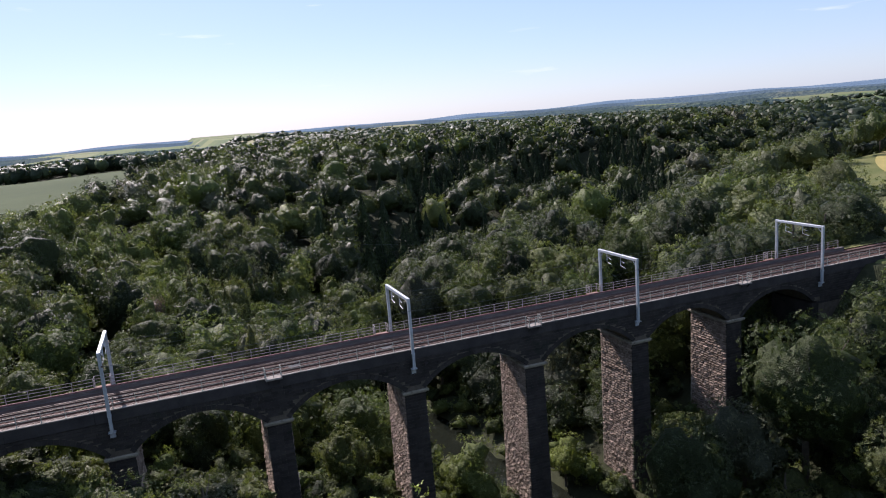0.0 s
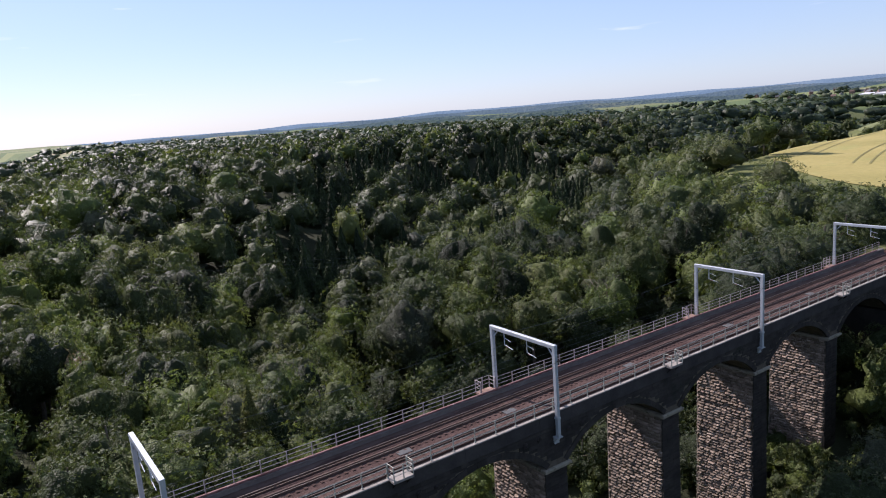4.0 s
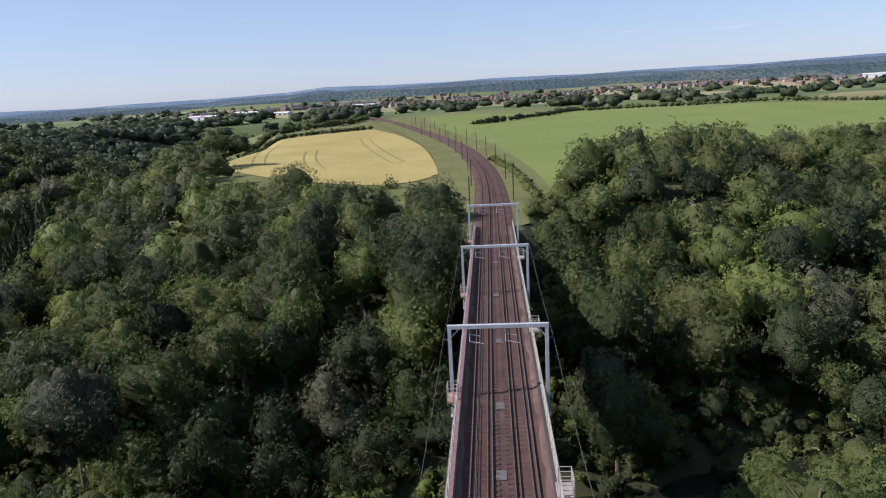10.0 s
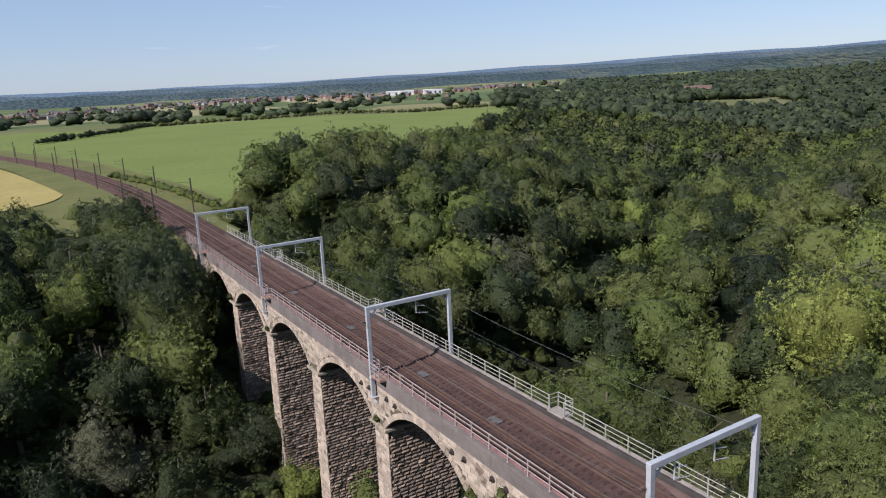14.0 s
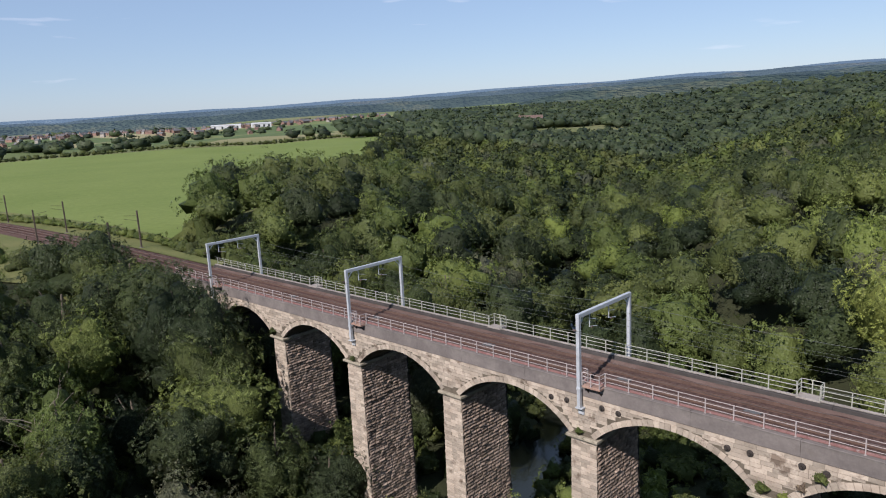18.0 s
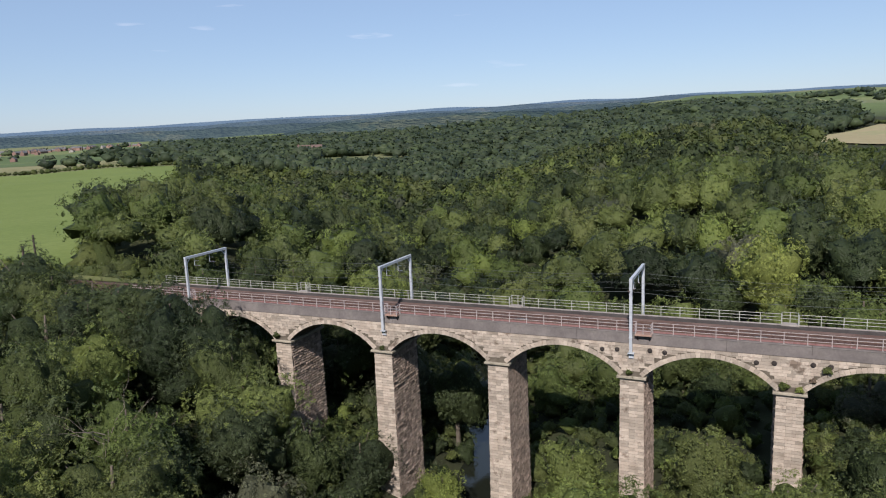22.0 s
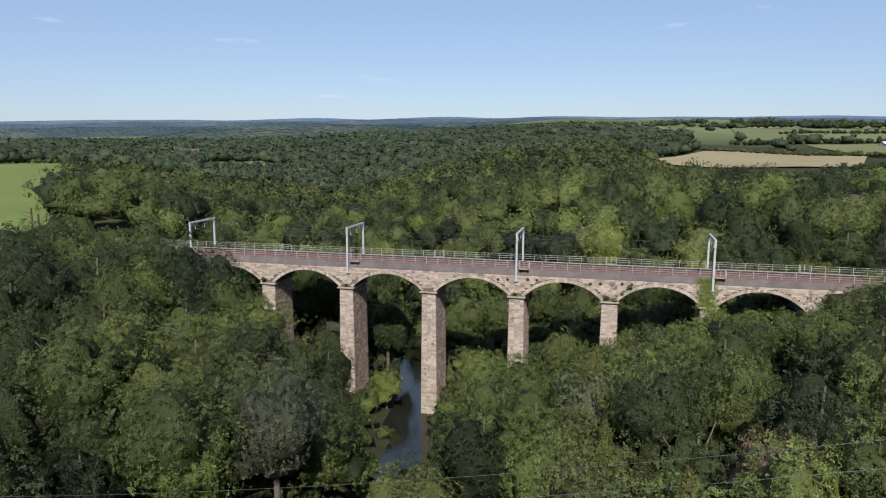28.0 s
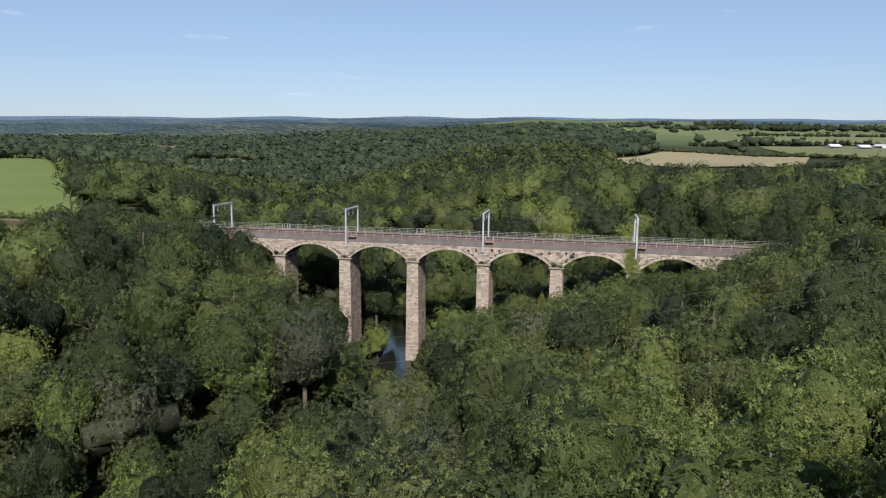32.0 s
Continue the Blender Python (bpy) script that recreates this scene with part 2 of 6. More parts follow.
M_RUST = surface("red_lead_rail", [(0.3, (0.17, 0.085, 0.078)), (0.7, (0.26, 0.155, 0.145))], 1.6, 14.0, rough=0.7, relief=0.1, stain=(2.2, 0.60, (0.36, 0.32, 0.31)))
M_PINK = surface("weathered_pale_rail", [(0.3, (0.33, 0.285, 0.275)), (0.7, (0.44, 0.40, 0.385))], 2.0, 14.0, rough=0.6, metal=0.1, relief=0.05, stain=(2.6, 0.60, (0.24, 0.14, 0.12)))
M_DARKIRON = surface("dark_iron", [(0.3, (0.03, 0.028, 0.026)), (0.7, (0.06, 0.05, 0.045))], 3.0, rough=0.6, relief=0.2)
M_WIRE = surface("weathered_copper_wire", [(0.3, (0.09, 0.10, 0.095)), (0.7, (0.15, 0.16, 0.15))], 4.0, rough=0.5, metal=0.4, relief=0.0)
M_PLATE = surface("rusty_plate", [(0.3, (0.25, 0.155, 0.12)), (0.7, (0.35, 0.24, 0.19))], 1.5, rough=0.75, relief=0.2)
M_POLE = surface("brown_pole", [(0.3, (0.075, 0.06, 0.05)), (0.7, (0.13, 0.105, 0.085))], 1.0, rough=0.8, relief=0.2)
M_BARK = surface("grey_bark", [(0.3, (0.09, 0.075, 0.058)), (0.7, (0.17, 0.145, 0.115))], 1.2, 6.0, relief=0.6, depth=0.06)
M_DEADWOOD = surface("bleached_deadwood", [(0.3, (0.19, 0.155, 0.125)), (0.7, (0.29, 0.25, 0.205))], 1.2, 6.0, relief=0.4)
M_GRASS = surface("rough_grass", [(0.3, (0.098, 0.116, 0.042)), (0.7, (0.155, 0.155, 0.064))], 0.09, 1.4, relief=0.6, depth=0.15, stain=(0.05, 0.60, (0.08, 0.105, 0.036)))
M_GREEN = surface("young_green_crop", [(0.3, (0.130, 0.172, 0.050)), (0.7, (0.157, 0.198, 0.061))], 0.02, 0.5, relief=0.4, depth=0.1)
M_WHEAT = surface("ripening_barley", [(0.3, (0.27, 0.235, 0.085)), (0.7, (0.35, 0.295, 0.115))], 0.03, 0.6, relief=0.5, depth=0.1, stain=(0.035, 0.60, (0.24, 0.235, 0.085)))
M_STUBBLE = surface("dry_pasture", [(0.3, (0.24, 0.205, 0.12)), (0.7, (0.32, 0.28, 0.165))], 0.012, 0.2, relief=0.3, depth=0.1, stain=(0.012, 0.55, (0.19, 0.205, 0.10)))
M_PASTURE = surface("far_pasture", [(0.3, (0.130, 0.150, 0.066)), (0.7, (0.175, 0.180, 0.090))], 0.01, 0.3, relief=0.3, depth=0.1)
M_WEST = surface("grey_green_meadow", [(0.3, (0.056, 0.076, 0.034)), (0.7, (0.078, 0.098, 0.044))], 0.015, 0.3, relief=0.3, depth=0.1)
M_TRAMLINE = surface("trodden_tramline", [(0.3, (0.17, 0.155, 0.065)), (0.7, (0.22, 0.20, 0.085))], 0.2, relief=0.3)
M_BRICKWALL = surface("red_brick_wall", [(0.3, (0.22, 0.14, 0.12)), (0.7, (0.30, 0.20, 0.17))], 0.4, 4.0, vary=0.3)
M_RENDER = surface("pale_render_wall", [(0.3, (0.30, 0.28, 0.26)), (0.7, (0.42, 0.40, 0.37))], 0.4, 4.0, vary=0.3)
M_TILE = surface("tiled_roof", [(0.3, (0.14, 0.10, 0.09)), (0.7, (0.21, 0.15, 0.135))], 0.5, 4.0, vary=0.4)
M_SLATE = surface("slate_roof", [(0.3, (0.12, 0.12, 0.13)), (0.7, (0.19, 0.19, 0.20))], 0.5, 4.0, vary=0.3)
M_SHED = surface("white_shed_cladding", [(0.3, (0.48, 0.49, 0.50)), (0.7, (0.58, 0.59, 0.60))], 0.1, 2.0, rough=0.5)
M_PANE = surface("dark_window_pane", [(0.3, (0.03, 0.035, 0.04)), (0.7, (0.05, 0.055, 0.06))], 1.0, rough=0.2, spec=0.5, relief=0.0)
M_SLAB = surface("grey_hatch_plate", [(0.3, (0.09, 0.09, 0.092)), (0.7, (0.13, 0.13, 0.13))], 1.5)

dim = lambda v, f: [tuple(c * f for c in w) for w in v]
TONES = {"fresh": ((0.086, 0.112, 0.035), (0.144, 0.169, 0.054)),
         "mid": ((0.063, 0.08, 0.03), (0.114, 0.13, 0.045)),
         "dark": ((0.03, 0.041, 0.021), (0.058, 0.073, 0.031)),
         "grey": ((0.075, 0.081, 0.053), (0.12, 0.122, 0.077)),
         "olive": ((0.072, 0.086, 0.033), (0.112, 0.126, 0.048)),
         "lime": ((0.146, 0.176, 0.045), (0.22, 0.24, 0.067)),
         "brown": ((0.15, 0.11, 0.088), (0.22, 0.165, 0.135))}
NEAR = {k: foliage("leaves_" + k, *dim(v, 1.18), 0.30, 7.0, speck=1.0, gloss=0.19) for k, v in TONES.items()}
# inner crown bodies: leaf tones darkened, so shade between sprays sits in the colour
INNER = {k: foliage("shade_dimmed_boughs_" + k, *dim(v, 0.78), 0.3, grain=5.0, speck=0.6, gloss=0.10) for k, v in TONES.items()}
MID = {k: foliage("sprays_" + k, *dim(v, 1.0), 0.30, 3.4, speck=0.9, gloss=0.16) for k, v in TONES.items()}
FARTHER = {k: foliage("far_boughs_" + k, *dim(v, 0.86), 0.3, grain=2.6, speck=0.45, gloss=0.14) for k, v in TONES.items()}
L_CONIFER = foliage("needles_dark", (0.026, 0.040, 0.022), (0.050, 0.068, 0.033), 0.12, 3.2, gloss=0.06)
# conifer skirts: needle colour darkened, inner shade painted in
L_CONIFER_IN = foliage("needles_inner_shade", (0.020, 0.028, 0.015), (0.036, 0.046, 0.022), 0.05, gloss=0.05)
# far woods: leaf colour greyed towards blue, a little haze painted in
L_FAR = foliage("far_woods_haze_green", (0.037, 0.050, 0.031), (0.066, 0.083, 0.046), 0.25, grain=0.6, speck=0.6, gloss=0.1)

water_m, wt, wb = material("river_water", 0.06, 0.0, 0.5)
wb.inputs["Base Color"].default_value = (0.012, 0.014, 0.010, 1)
bump(wt, wb, noise_tex(wt, 1.3, 4.0, 0.6), 0.25, 0.06)


# ---------------------------------------------------------------- mesh helpers
def mesh_of(name, verts, faces, mat, smooth=False, inner=None):
    """A mesh from arrays: verts (n, 3) and faces as one array of equal length, or a list of such arrays.
    inner: a second material, and the number of the first face that has it."""
    me = bpy.data.meshes.new(name)
    groups = [np.asarray(f, dtype=np.int32) for f in (faces if isinstance(faces, list) else [faces]) if len(f)]
    v = np.asarray(verts, dtype=np.float32)
    me.vertices.add(len(v))
    me.vertices.foreach_set("co", v.ravel())
    loops = np.concatenate([g.ravel() for g in groups])
    sizes = np.concatenate([np.full(len(g), g.shape[1], dtype=np.int32) for g in groups])
    me.loops.add(len(loops))
    me.loops.foreach_set("vertex_index", loops)
    me.polygons.add(len(sizes))
    me.polygons.foreach_set("loop_start", (np.cumsum(sizes) - sizes).astype(np.int32))
    me.polygons.foreach_set("use_smooth", np.full(len(sizes), smooth, dtype=bool))
    me.update(calc_edges=True)
    me.materials.append(mat)
    if inner is not None:
        me.materials.append(inner[0])
        idx = np.zeros(len(sizes), dtype=np.int32)
        idx[inner[1]:] = 1
        me.polygons.foreach_set("material_index", idx)
    return me


class Build:
    """Collects boxes, bars and sheets into one mesh."""

    def __init__(self):
        self.v, self.q, self.t, self.n = [], [], [], 0

    def add(self, verts, quads=(), tris=()):
        self.v.append(np.asarray(verts, dtype=float))
        if len(quads):
            self.q.append(np.asarray(quads) + self.n)
        if len(tris):
            self.t.append(np.asarray(tris) + self.n)
        self.n += len(verts)
        return self

    def box(self, x0, x1, y0, y1, z0, z1, chamfer=0.0):
        if chamfer <= 0:
            v = [(x, y, z) for z in (z0, z1) for y in (y0, y1) for x in (x0, x1)]
            return self.add(v, [(0, 2, 3, 1), (4, 5, 7, 6), (0, 1, 5, 4), (2, 6, 7, 3), (0, 4, 6, 2), (1, 3, 7, 5)])
        c = chamfer
        v, rings = [], []
        for z, k in ((z0, c), (z0 + c, 0), (z1 - c, 0), (z1, c)):
            v += [(x0 + k, y0 + k, z), (x1 - k, y0 + k, z), (x1 - k, y1 - k, z), (x0 + k, y1 - k, z)]
        q = [(3, 2, 1, 0), (12, 13, 14, 15)]
        for r in range(3):
            for i in range(4):
                a, b = r * 4 + i, r * 4 + (i + 1) % 4
                q.append((a, b, b + 4, a + 4))
        return self.add(v, q)

    def bar(self, a, b, r, sides=6, r2=None):
        a, b = np.array(a, float), np.array(b, float)
        d = b - a
        d /= np.linalg.norm(d) + 1e-9
        s = np.cross(d, (0, 0, 1) if abs(d[2]) < 0.9 else (1, 0, 0))
        s /= np.linalg.norm(s)
        u = np.cross(d, s)
        an = np.arange(sides) * 2 * math.pi / sides + math.pi / sides
        ring = np.cos(an)[:, None] * s + np.sin(an)[:, None] * u
        v = np.concatenate([a + ring * r, b + ring * (r if r2 is None else r2)])
        q = [(i, (i + 1) % sides, (i + 1) % sides + sides, i + sides) for i in range(sides)]
        t = [(0, i + 1, i) for i in range(1, sides - 1)] + [(sides, sides + i, sides + i + 1) for i in range(1, sides - 1)]
        return self.add(v, q, t)

    def beam(self, a, b, w, h):
        """A rectangular bar from a to b, w wide and h high, its sides level."""
        a, b = np.array(a, float), np.array(b, float)
        d = b - a
        d /= np.linalg.norm(d) + 1e-9
        s = np.cross(d, (0, 0, 1) if abs(d[2]) < 0.95 else (0, 1, 0))
        s /= np.linalg.norm(s)
        u = np.cross(s, d)
        ring = [-s * w / 2 - u * h / 2, s * w / 2 - u * h / 2, s * w / 2 + u * h / 2, -s * w / 2 + u * h / 2]
        v = np.array([p + r for p in (a, b) for r in ring])
        return self.add(v, [(3, 2, 1, 0), (4, 5, 6, 7), (0, 1, 5, 4), (1, 2, 6, 5), (2, 3, 7, 6), (3, 0, 4, 7)])

    def line(self, pts, r, sides=5):
        for a, b in zip(pts[:-1], pts[1:]):
            self.bar(a, b, r, sides)
        return self

    def tube(self, pts, r, sides=4):
        """One unbroken wire through the points."""
        p = np.array(pts, float)
        d = np.gradient(p, axis=0)
        s = np.cross(d, (0, 0, 1))
        s /= np.linalg.norm(s, axis=1)[:, None]
        u = np.cross(s, d / np.linalg.norm(d, axis=1)[:, None])
        v = np.concatenate([p + (s * math.cos(a) + u * math.sin(a)) * r for a in np.arange(sides) * 2 * math.pi / sides])
        n = len(p)
        return self.add(v, [(j * n + i, j * n + i + 1, (j + 1) % sides * n + i + 1, (j + 1) % sides * n + i) for j in range(sides) for i in range(n - 1)])

    def mesh(self, name, mat, smooth=False):
        return mesh_of(name, np.concatenate(self.v), [np.concatenate(x) for x in (self.q, self.t) if x], mat, smooth)


def part(name, data, parent, label="", at=None):
    ob = new(name, data)
    ob.parent = parent
    if at is not None:
        ob.matrix_basis = at
    return tagged(ob, label)


def thing(name, label, category, group="", kind="", data=None, at=None):
    ob = new(name, data)
    if at is not None:
        ob.matrix_basis = at
    return tagged(ob, label, category, group, kind)


# ---------------------------------------------------------------- the land
def smooth_line(pts, steps=12):
    p = np.array(pts, float)
    p = np.vstack([2 * p[0] - p[1], p, 2 * p[-1] - p[-2]])
    out = []
    for i in range(1, len(p) - 2):
        for s in np.linspace(0, 1, steps, endpoint=False):
            a, b, c, d = p[i - 1:i + 3]
            out.append(0.5 * (2 * b + (c - a) * s + (2 * a - 5 * b + 4 * c - d) * s * s + (3 * b - a - 3 * c + d) * s ** 3))
    return np.array(out + [p[-2]])


RIVER = smooth_line([(420, -1500), (300, -900), (250, -560), (190, -400), (146, -240), (118, -170), (82, -116), (48, -66), (32, -37), (24, -15), (19, 3), (14.5, 22),
                     (11, 44), (14, 64), (30, 88), (56, 114), (98, 146), (150, 176), (230, 196), (340, 206), (480, 250), (700, 260)])
RAILWAY = smooth_line([(-420, 1.55), (-200, 1.55), (-60, 1.55), (60, 1.55), (100, 1.6), (140, 2.4), (180, 5.0), (234, 11), (292, 21), (392, 44), (498, 70.5), (595, 96.5), (760, 150)], 10)


def track_y(x):
    return np.interp(x, RAILWAY[:, 0], RAILWAY[:, 1])


def off_line(x, y, line):
    """The distance of points from a polyline."""
    p = np.stack([np.ravel(x), np.ravel(y)], -1)
    best = np.full(len(p), 1e9)
    for a, b in zip(line[:-1], line[1:]):
        d = b - a
        s = np.clip(((p - a) @ d) / (d @ d), 0, 1)
        best = np.minimum(best, np.hypot(*(p - a - s[:, None] * d).T))
    return best.reshape(np.shape(x))


def bank_side(x, y):
    """1 on the east bank of the river, 0 on the west."""
    o = np.argsort(RIVER[:, 1], kind="stable")
    return (np.asarray(x, float) > np.interp(y, RIVER[o, 1], RIVER[o, 0])) * 1.0


def wave(x, y, scale, seed):
    """A soft undulation between -1 and 1."""
    r = np.random.RandomState(seed)
    out = 0
    for _ in range(6):
        a, ph, k = r.uniform(0, 2 * math.pi), r.uniform(0, 2 * math.pi), r.uniform(0.6, 1.7) / scale
        out = out + np.sin((x * math.cos(a) + y * math.sin(a)) * k * 2 * math.pi + ph)
    return out / 3.2


def skyline(az):
    """How high the far land stands over the eye, in degrees, by compass angle."""
    return np.interp(az, [-180, -150, -112, -98, -85, -70, -52, -35, -20, -5, 8, 13, 16, 22, 33, 50, 70, 100, 140, 180],
                     [0.6, 1.0, 1.5, 1.6, 1.7, 1.55, 1.2, 0.85, 0.65, 0.6, 0.45, 0.55, 0.25, 0.05, -0.12, -0.12, -0.35, -0.55, -0.2, 0.6])


def land(x, y):
    """The height of the ground."""
    x, y = np.asarray(x, float), np.asarray(y, float)
    d = off_line(x, y, RIVER)
    r = np.hypot(x, y)
    right = bank_side(x, y)
    d_far = d * np.interp(y, [-210, -115], [0.55, 1.0])
    hill = np.interp(d_far, [0, 3.0, 5.2, 14, 25, 40, 55, 65, 80, 110, 200], [-27.6, -27.0, -25.0, -22.5, -18.5, -12.5, -8.0, -4.5, -1.2, 0.6, 1.2])
    # the outer bank above the upper river stands steep, with a hollow behind it; the lower one swells
    upper = right * np.clip((y - 35) / 12, 0, 1) * np.clip((190 - y) / 25, 0, 1)
    hill = hill + upper * np.interp(d, [5, 13, 36, 46, 72, 84], [0, 5.0, 3.5, -6.0, -6.5, 0])
    hill = hill + right * np.clip((-22 - y) / 12, 0, 1) * np.interp(d, [6, 20, 58, 90], [0, 5.0, 4.5, 0])
    hill = hill - 6.0 * (1 - right) * np.clip((-105 - y) / 35, 0, 1) * np.clip((y + 340) / 60, 0, 1) * np.clip((15 - x) / 40, 0, 1)
    fade = np.clip((1500 - r) / 700, 0, 1)
    z = hill * fade + 1.4 * wave(x, y, 160, 3) * np.clip(d / 120, 0, 1) * np.clip((d - 30) / 60, 0, 1)
    top = 23 + 4400 * np.tan(np.radians(skyline(np.degrees(np.arctan2(y, x)))))
    az = np.degrees(np.arctan2(y, x))
    open_side = np.interp(az, [-180, -86, -60, 30, 60, 180], [0, 0, 1, 1, 0, 0])
    far = (1 - open_side) * np.interp(r, [230, 650, 1000, 1600, 2600, 3000], [0, 0.09, 0.18, 0.32, 0.58, 0.5]) + open_side * np.interp(r, [300, 650, 1000, 1600, 2600, 3000], [0, 0.0, 0.02, 0.04, 0.16, 0.10])
    z = z + top * far + 9 * wave(x, y, 900, 7) * np.clip((r - 700) / 1500, 0, 1) * np.clip((4400 - r) / 1200, 0, 1)
    z = z + 5.5 * np.exp(-(((x + 75) / 120) ** 2 + ((y - 330) / 190) ** 2)) * np.clip((d - 60) / 60, 0, 1)
    z = z - np.interp(az, [-40, -25, 20, 35, 120, 150], [0, 9, 9, 20, 20, 9]) * np.interp(r, [560, 1100], [0, 1])
    z = z - 9 * np.exp(-(((x - 512) / 130) ** 2 + ((y + 669) / 130) ** 2))
    # the line's level shelf and banks
    dt = np.abs(y - track_y(x))
    shelf = np.clip((14 - dt) / 7, 0, 1) * np.clip((np.abs(x) - 58) / 12, 0, 1) * np.clip((760 - np.abs(x)) / 100, 0, 1)
    z = z * (1 - shelf) + 0.15 * shelf
    # level ground of the two near fields
    field = np.clip((x - 100) / 40, 0, 1) * np.clip((620 - x) / 150, 0, 1) * np.clip((d - 55) / 40, 0, 1) * np.clip((200 + y) / 60, 0, 1)
    z = z * (1 - field * 0.85)
    bank = np.clip((-46 - x) / 12, 0, 1) * np.clip((30 - np.abs(y - 1.5)) / 22, 0, 1) * np.clip((500 + x) / 100, 0, 1)
    return z * (1 - bank) - 0.4 * bank


def spacing(lo, hi, step, far, count):
    mid = np.arange(lo, hi + step, step)
    grow = np.geomspace(step, far, count)
    return np.concatenate([lo - grow[::-1], mid, hi + step + grow])


gx, gy = spacing(-150, 600, 5.0, 4300, 54), spacing(-240, 280, 5.0, 4300, 56)
GX, GY = np.meshgrid(gx, gy)
GZ = land(GX, GY)


def sheet(nx, ny):
    i = (np.arange(ny - 1)[:, None] * nx + np.arange(nx - 1)).ravel()
    return np.stack([i, i + 1, i + nx + 1, i + nx], -1)


def ground_material():
    """Rough country: woodland floor near the valley, a patchwork of pasture and crops beyond."""
    m, tree, b = material("open_country", 0.95, 0.0, 0.15)
    pos = coords(tree)
    cell = node(tree, "ShaderNodeTexVoronoi", Scale=0.0042, Randomness=0.9)
    tree.links.new(pos, cell.inputs["Vector"])
    grey = tree.nodes.new("ShaderNodeSeparateColor")
    tree.links.new(cell.outputs["Color"], grey.inputs[0])
    crops = ramp(tree, grey.outputs[0], [(0.0, (0.07, 0.10, 0.04)), (0.3, (0.11, 0.145, 0.055)), (0.55, (0.085, 0.12, 0.05)), (0.72, (0.26, 0.235, 0.13)), (0.8, (0.12, 0.15, 0.06)), (1.0, (0.17, 0.19, 0.08))])
    crops = mix(tree, "MULTIPLY", 0.5, crops, ramp(tree, noise_tex(tree, 0.05, 6.0, 0.7, pos), [(0.3, (0.6, 0.6, 0.6)), (0.7, (1, 1, 1))]))
    dist = tree.nodes.new("ShaderNodeVectorMath")
    dist.operation = "LENGTH"
    tree.links.new(pos, dist.inputs[0])
    band = tree.nodes.new("ShaderNodeMapRange")
    band.inputs["From Min"].default_value, band.inputs["From Max"].default_value = 620, 900
    tree.links.new(dist.outputs["Value"], band.inputs["Value"])
    floor_col = ramp(tree, noise_tex(tree, 0.12, 6.0, 0.7, pos), [(0.3, (0.022, 0.024, 0.013)), (0.7, (0.040, 0.046, 0.020))])
    sep = tree.nodes.new("ShaderNodeSeparateXYZ")
    tree.links.new(pos, sep.inputs[0])
    east = tree.nodes.new("ShaderNodeMapRange")
    east.inputs["From Min"].default_value, east.inputs["From Max"].default_value = 110, 140
    tree.links.new(sep.outputs[0], east.inputs["Value"])
    grass = ramp(tree, noise_tex(tree, 0.09, 6.0, 0.7, pos), [(0.3, (0.085, 0.10, 0.036)), (0.7, (0.13, 0.13, 0.054))])
    south = tree.nodes.new("ShaderNodeMapRange")
    south.inputs["From Min"].default_value, south.inputs["From Max"].default_value = 120, 90
    tree.links.new(sep.outputs[1], south.inputs["Value"])
    both = tree.nodes.new("ShaderNodeMath")
    both.operation = "MULTIPLY"
    tree.links.new(east.outputs[0], both.inputs[0])
    tree.links.new(south.outputs[0], both.inputs[1])
    floor_col = mix(tree, "MIX", both.outputs[0], floor_col, grass)
    tree.links.new(mix(tree, "MIX", band.outputs[0], floor_col, crops), b.inputs["Base Color"])
    bump(tree, b, noise_tex(tree, 0.8, 5.0, 0.7, pos), 0.7, 0.4)
    return m


tagged(new("ground", mesh_of("ground", np.stack([GX, GY, GZ], -1).reshape(-1, 3), sheet(len(gx), len(gy)), ground_material(), True)),
       "wooded valley ground and open farmland to the horizon", "ground", kind="structure")

# the river
along = RIVER[(RIVER[:, 1] > -420) & (RIVER[:, 0] < 420)]
tang = np.gradient(along, axis=0)
norm = np.stack([-tang[:, 1], tang[:, 0]], -1) / np.linalg.norm(tang, axis=1)[:, None]
rv = np.concatenate([np.column_stack([along + norm * k, np.full(len(along), -26.0)]) for k in (-6.5, -2.0, 2.0, 6.5)])
n_al = len(along)
tagged(new("river", mesh_of("river", rv, [np.array([(r * n_al + i, r * n_al + i + 1, (r + 1) * n_al + i + 1, (r + 1) * n_al + i) for r in range(3) for i in range(n_al - 1)])][0], water_m, True)),
       "dark slow river in a shaded wooded gorge", "river", kind="structure")


def patch(name, corners, mat, label, category, lift=0.35, n=36, bulge=(0, 0, 0, 0)):
    """A field laid on the land: four corners, its edges bowed outwards by so many metres."""
    c = np.array(corners, float)
    u, v = np.meshgrid(np.linspace(0, 1, n), np.linspace(0, 1, n))
    p = (c[0] * ((1 - u) * (1 - v))[..., None] + c[1] * (u * (1 - v))[..., None] + c[2] * (u * v)[..., None] + c[3] * ((1 - u) * v)[..., None])
    for k, (i, j, w, far) in enumerate(((0, 1, u, 1 - v), (1, 2, v, u), (3, 2, u, v), (0, 3, v, 1 - u))):
        e = c[j] - c[i]
        out = np.array([e[1], -e[0]]) / np.linalg.norm(e) * (1 if k < 2 else -1)
        p += out * bulge[k] * (4 * w * (1 - w) * far)[..., None]
    z = land(p[..., 0], p[..., 1]) + lift
    ob = new(name, mesh_of(name, np.concatenate([p, z[..., None]], -1).reshape(-1, 3), sheet(n, n), mat, True))
    return tagged(ob, label, category, kind="structure")


FIELDS = {}


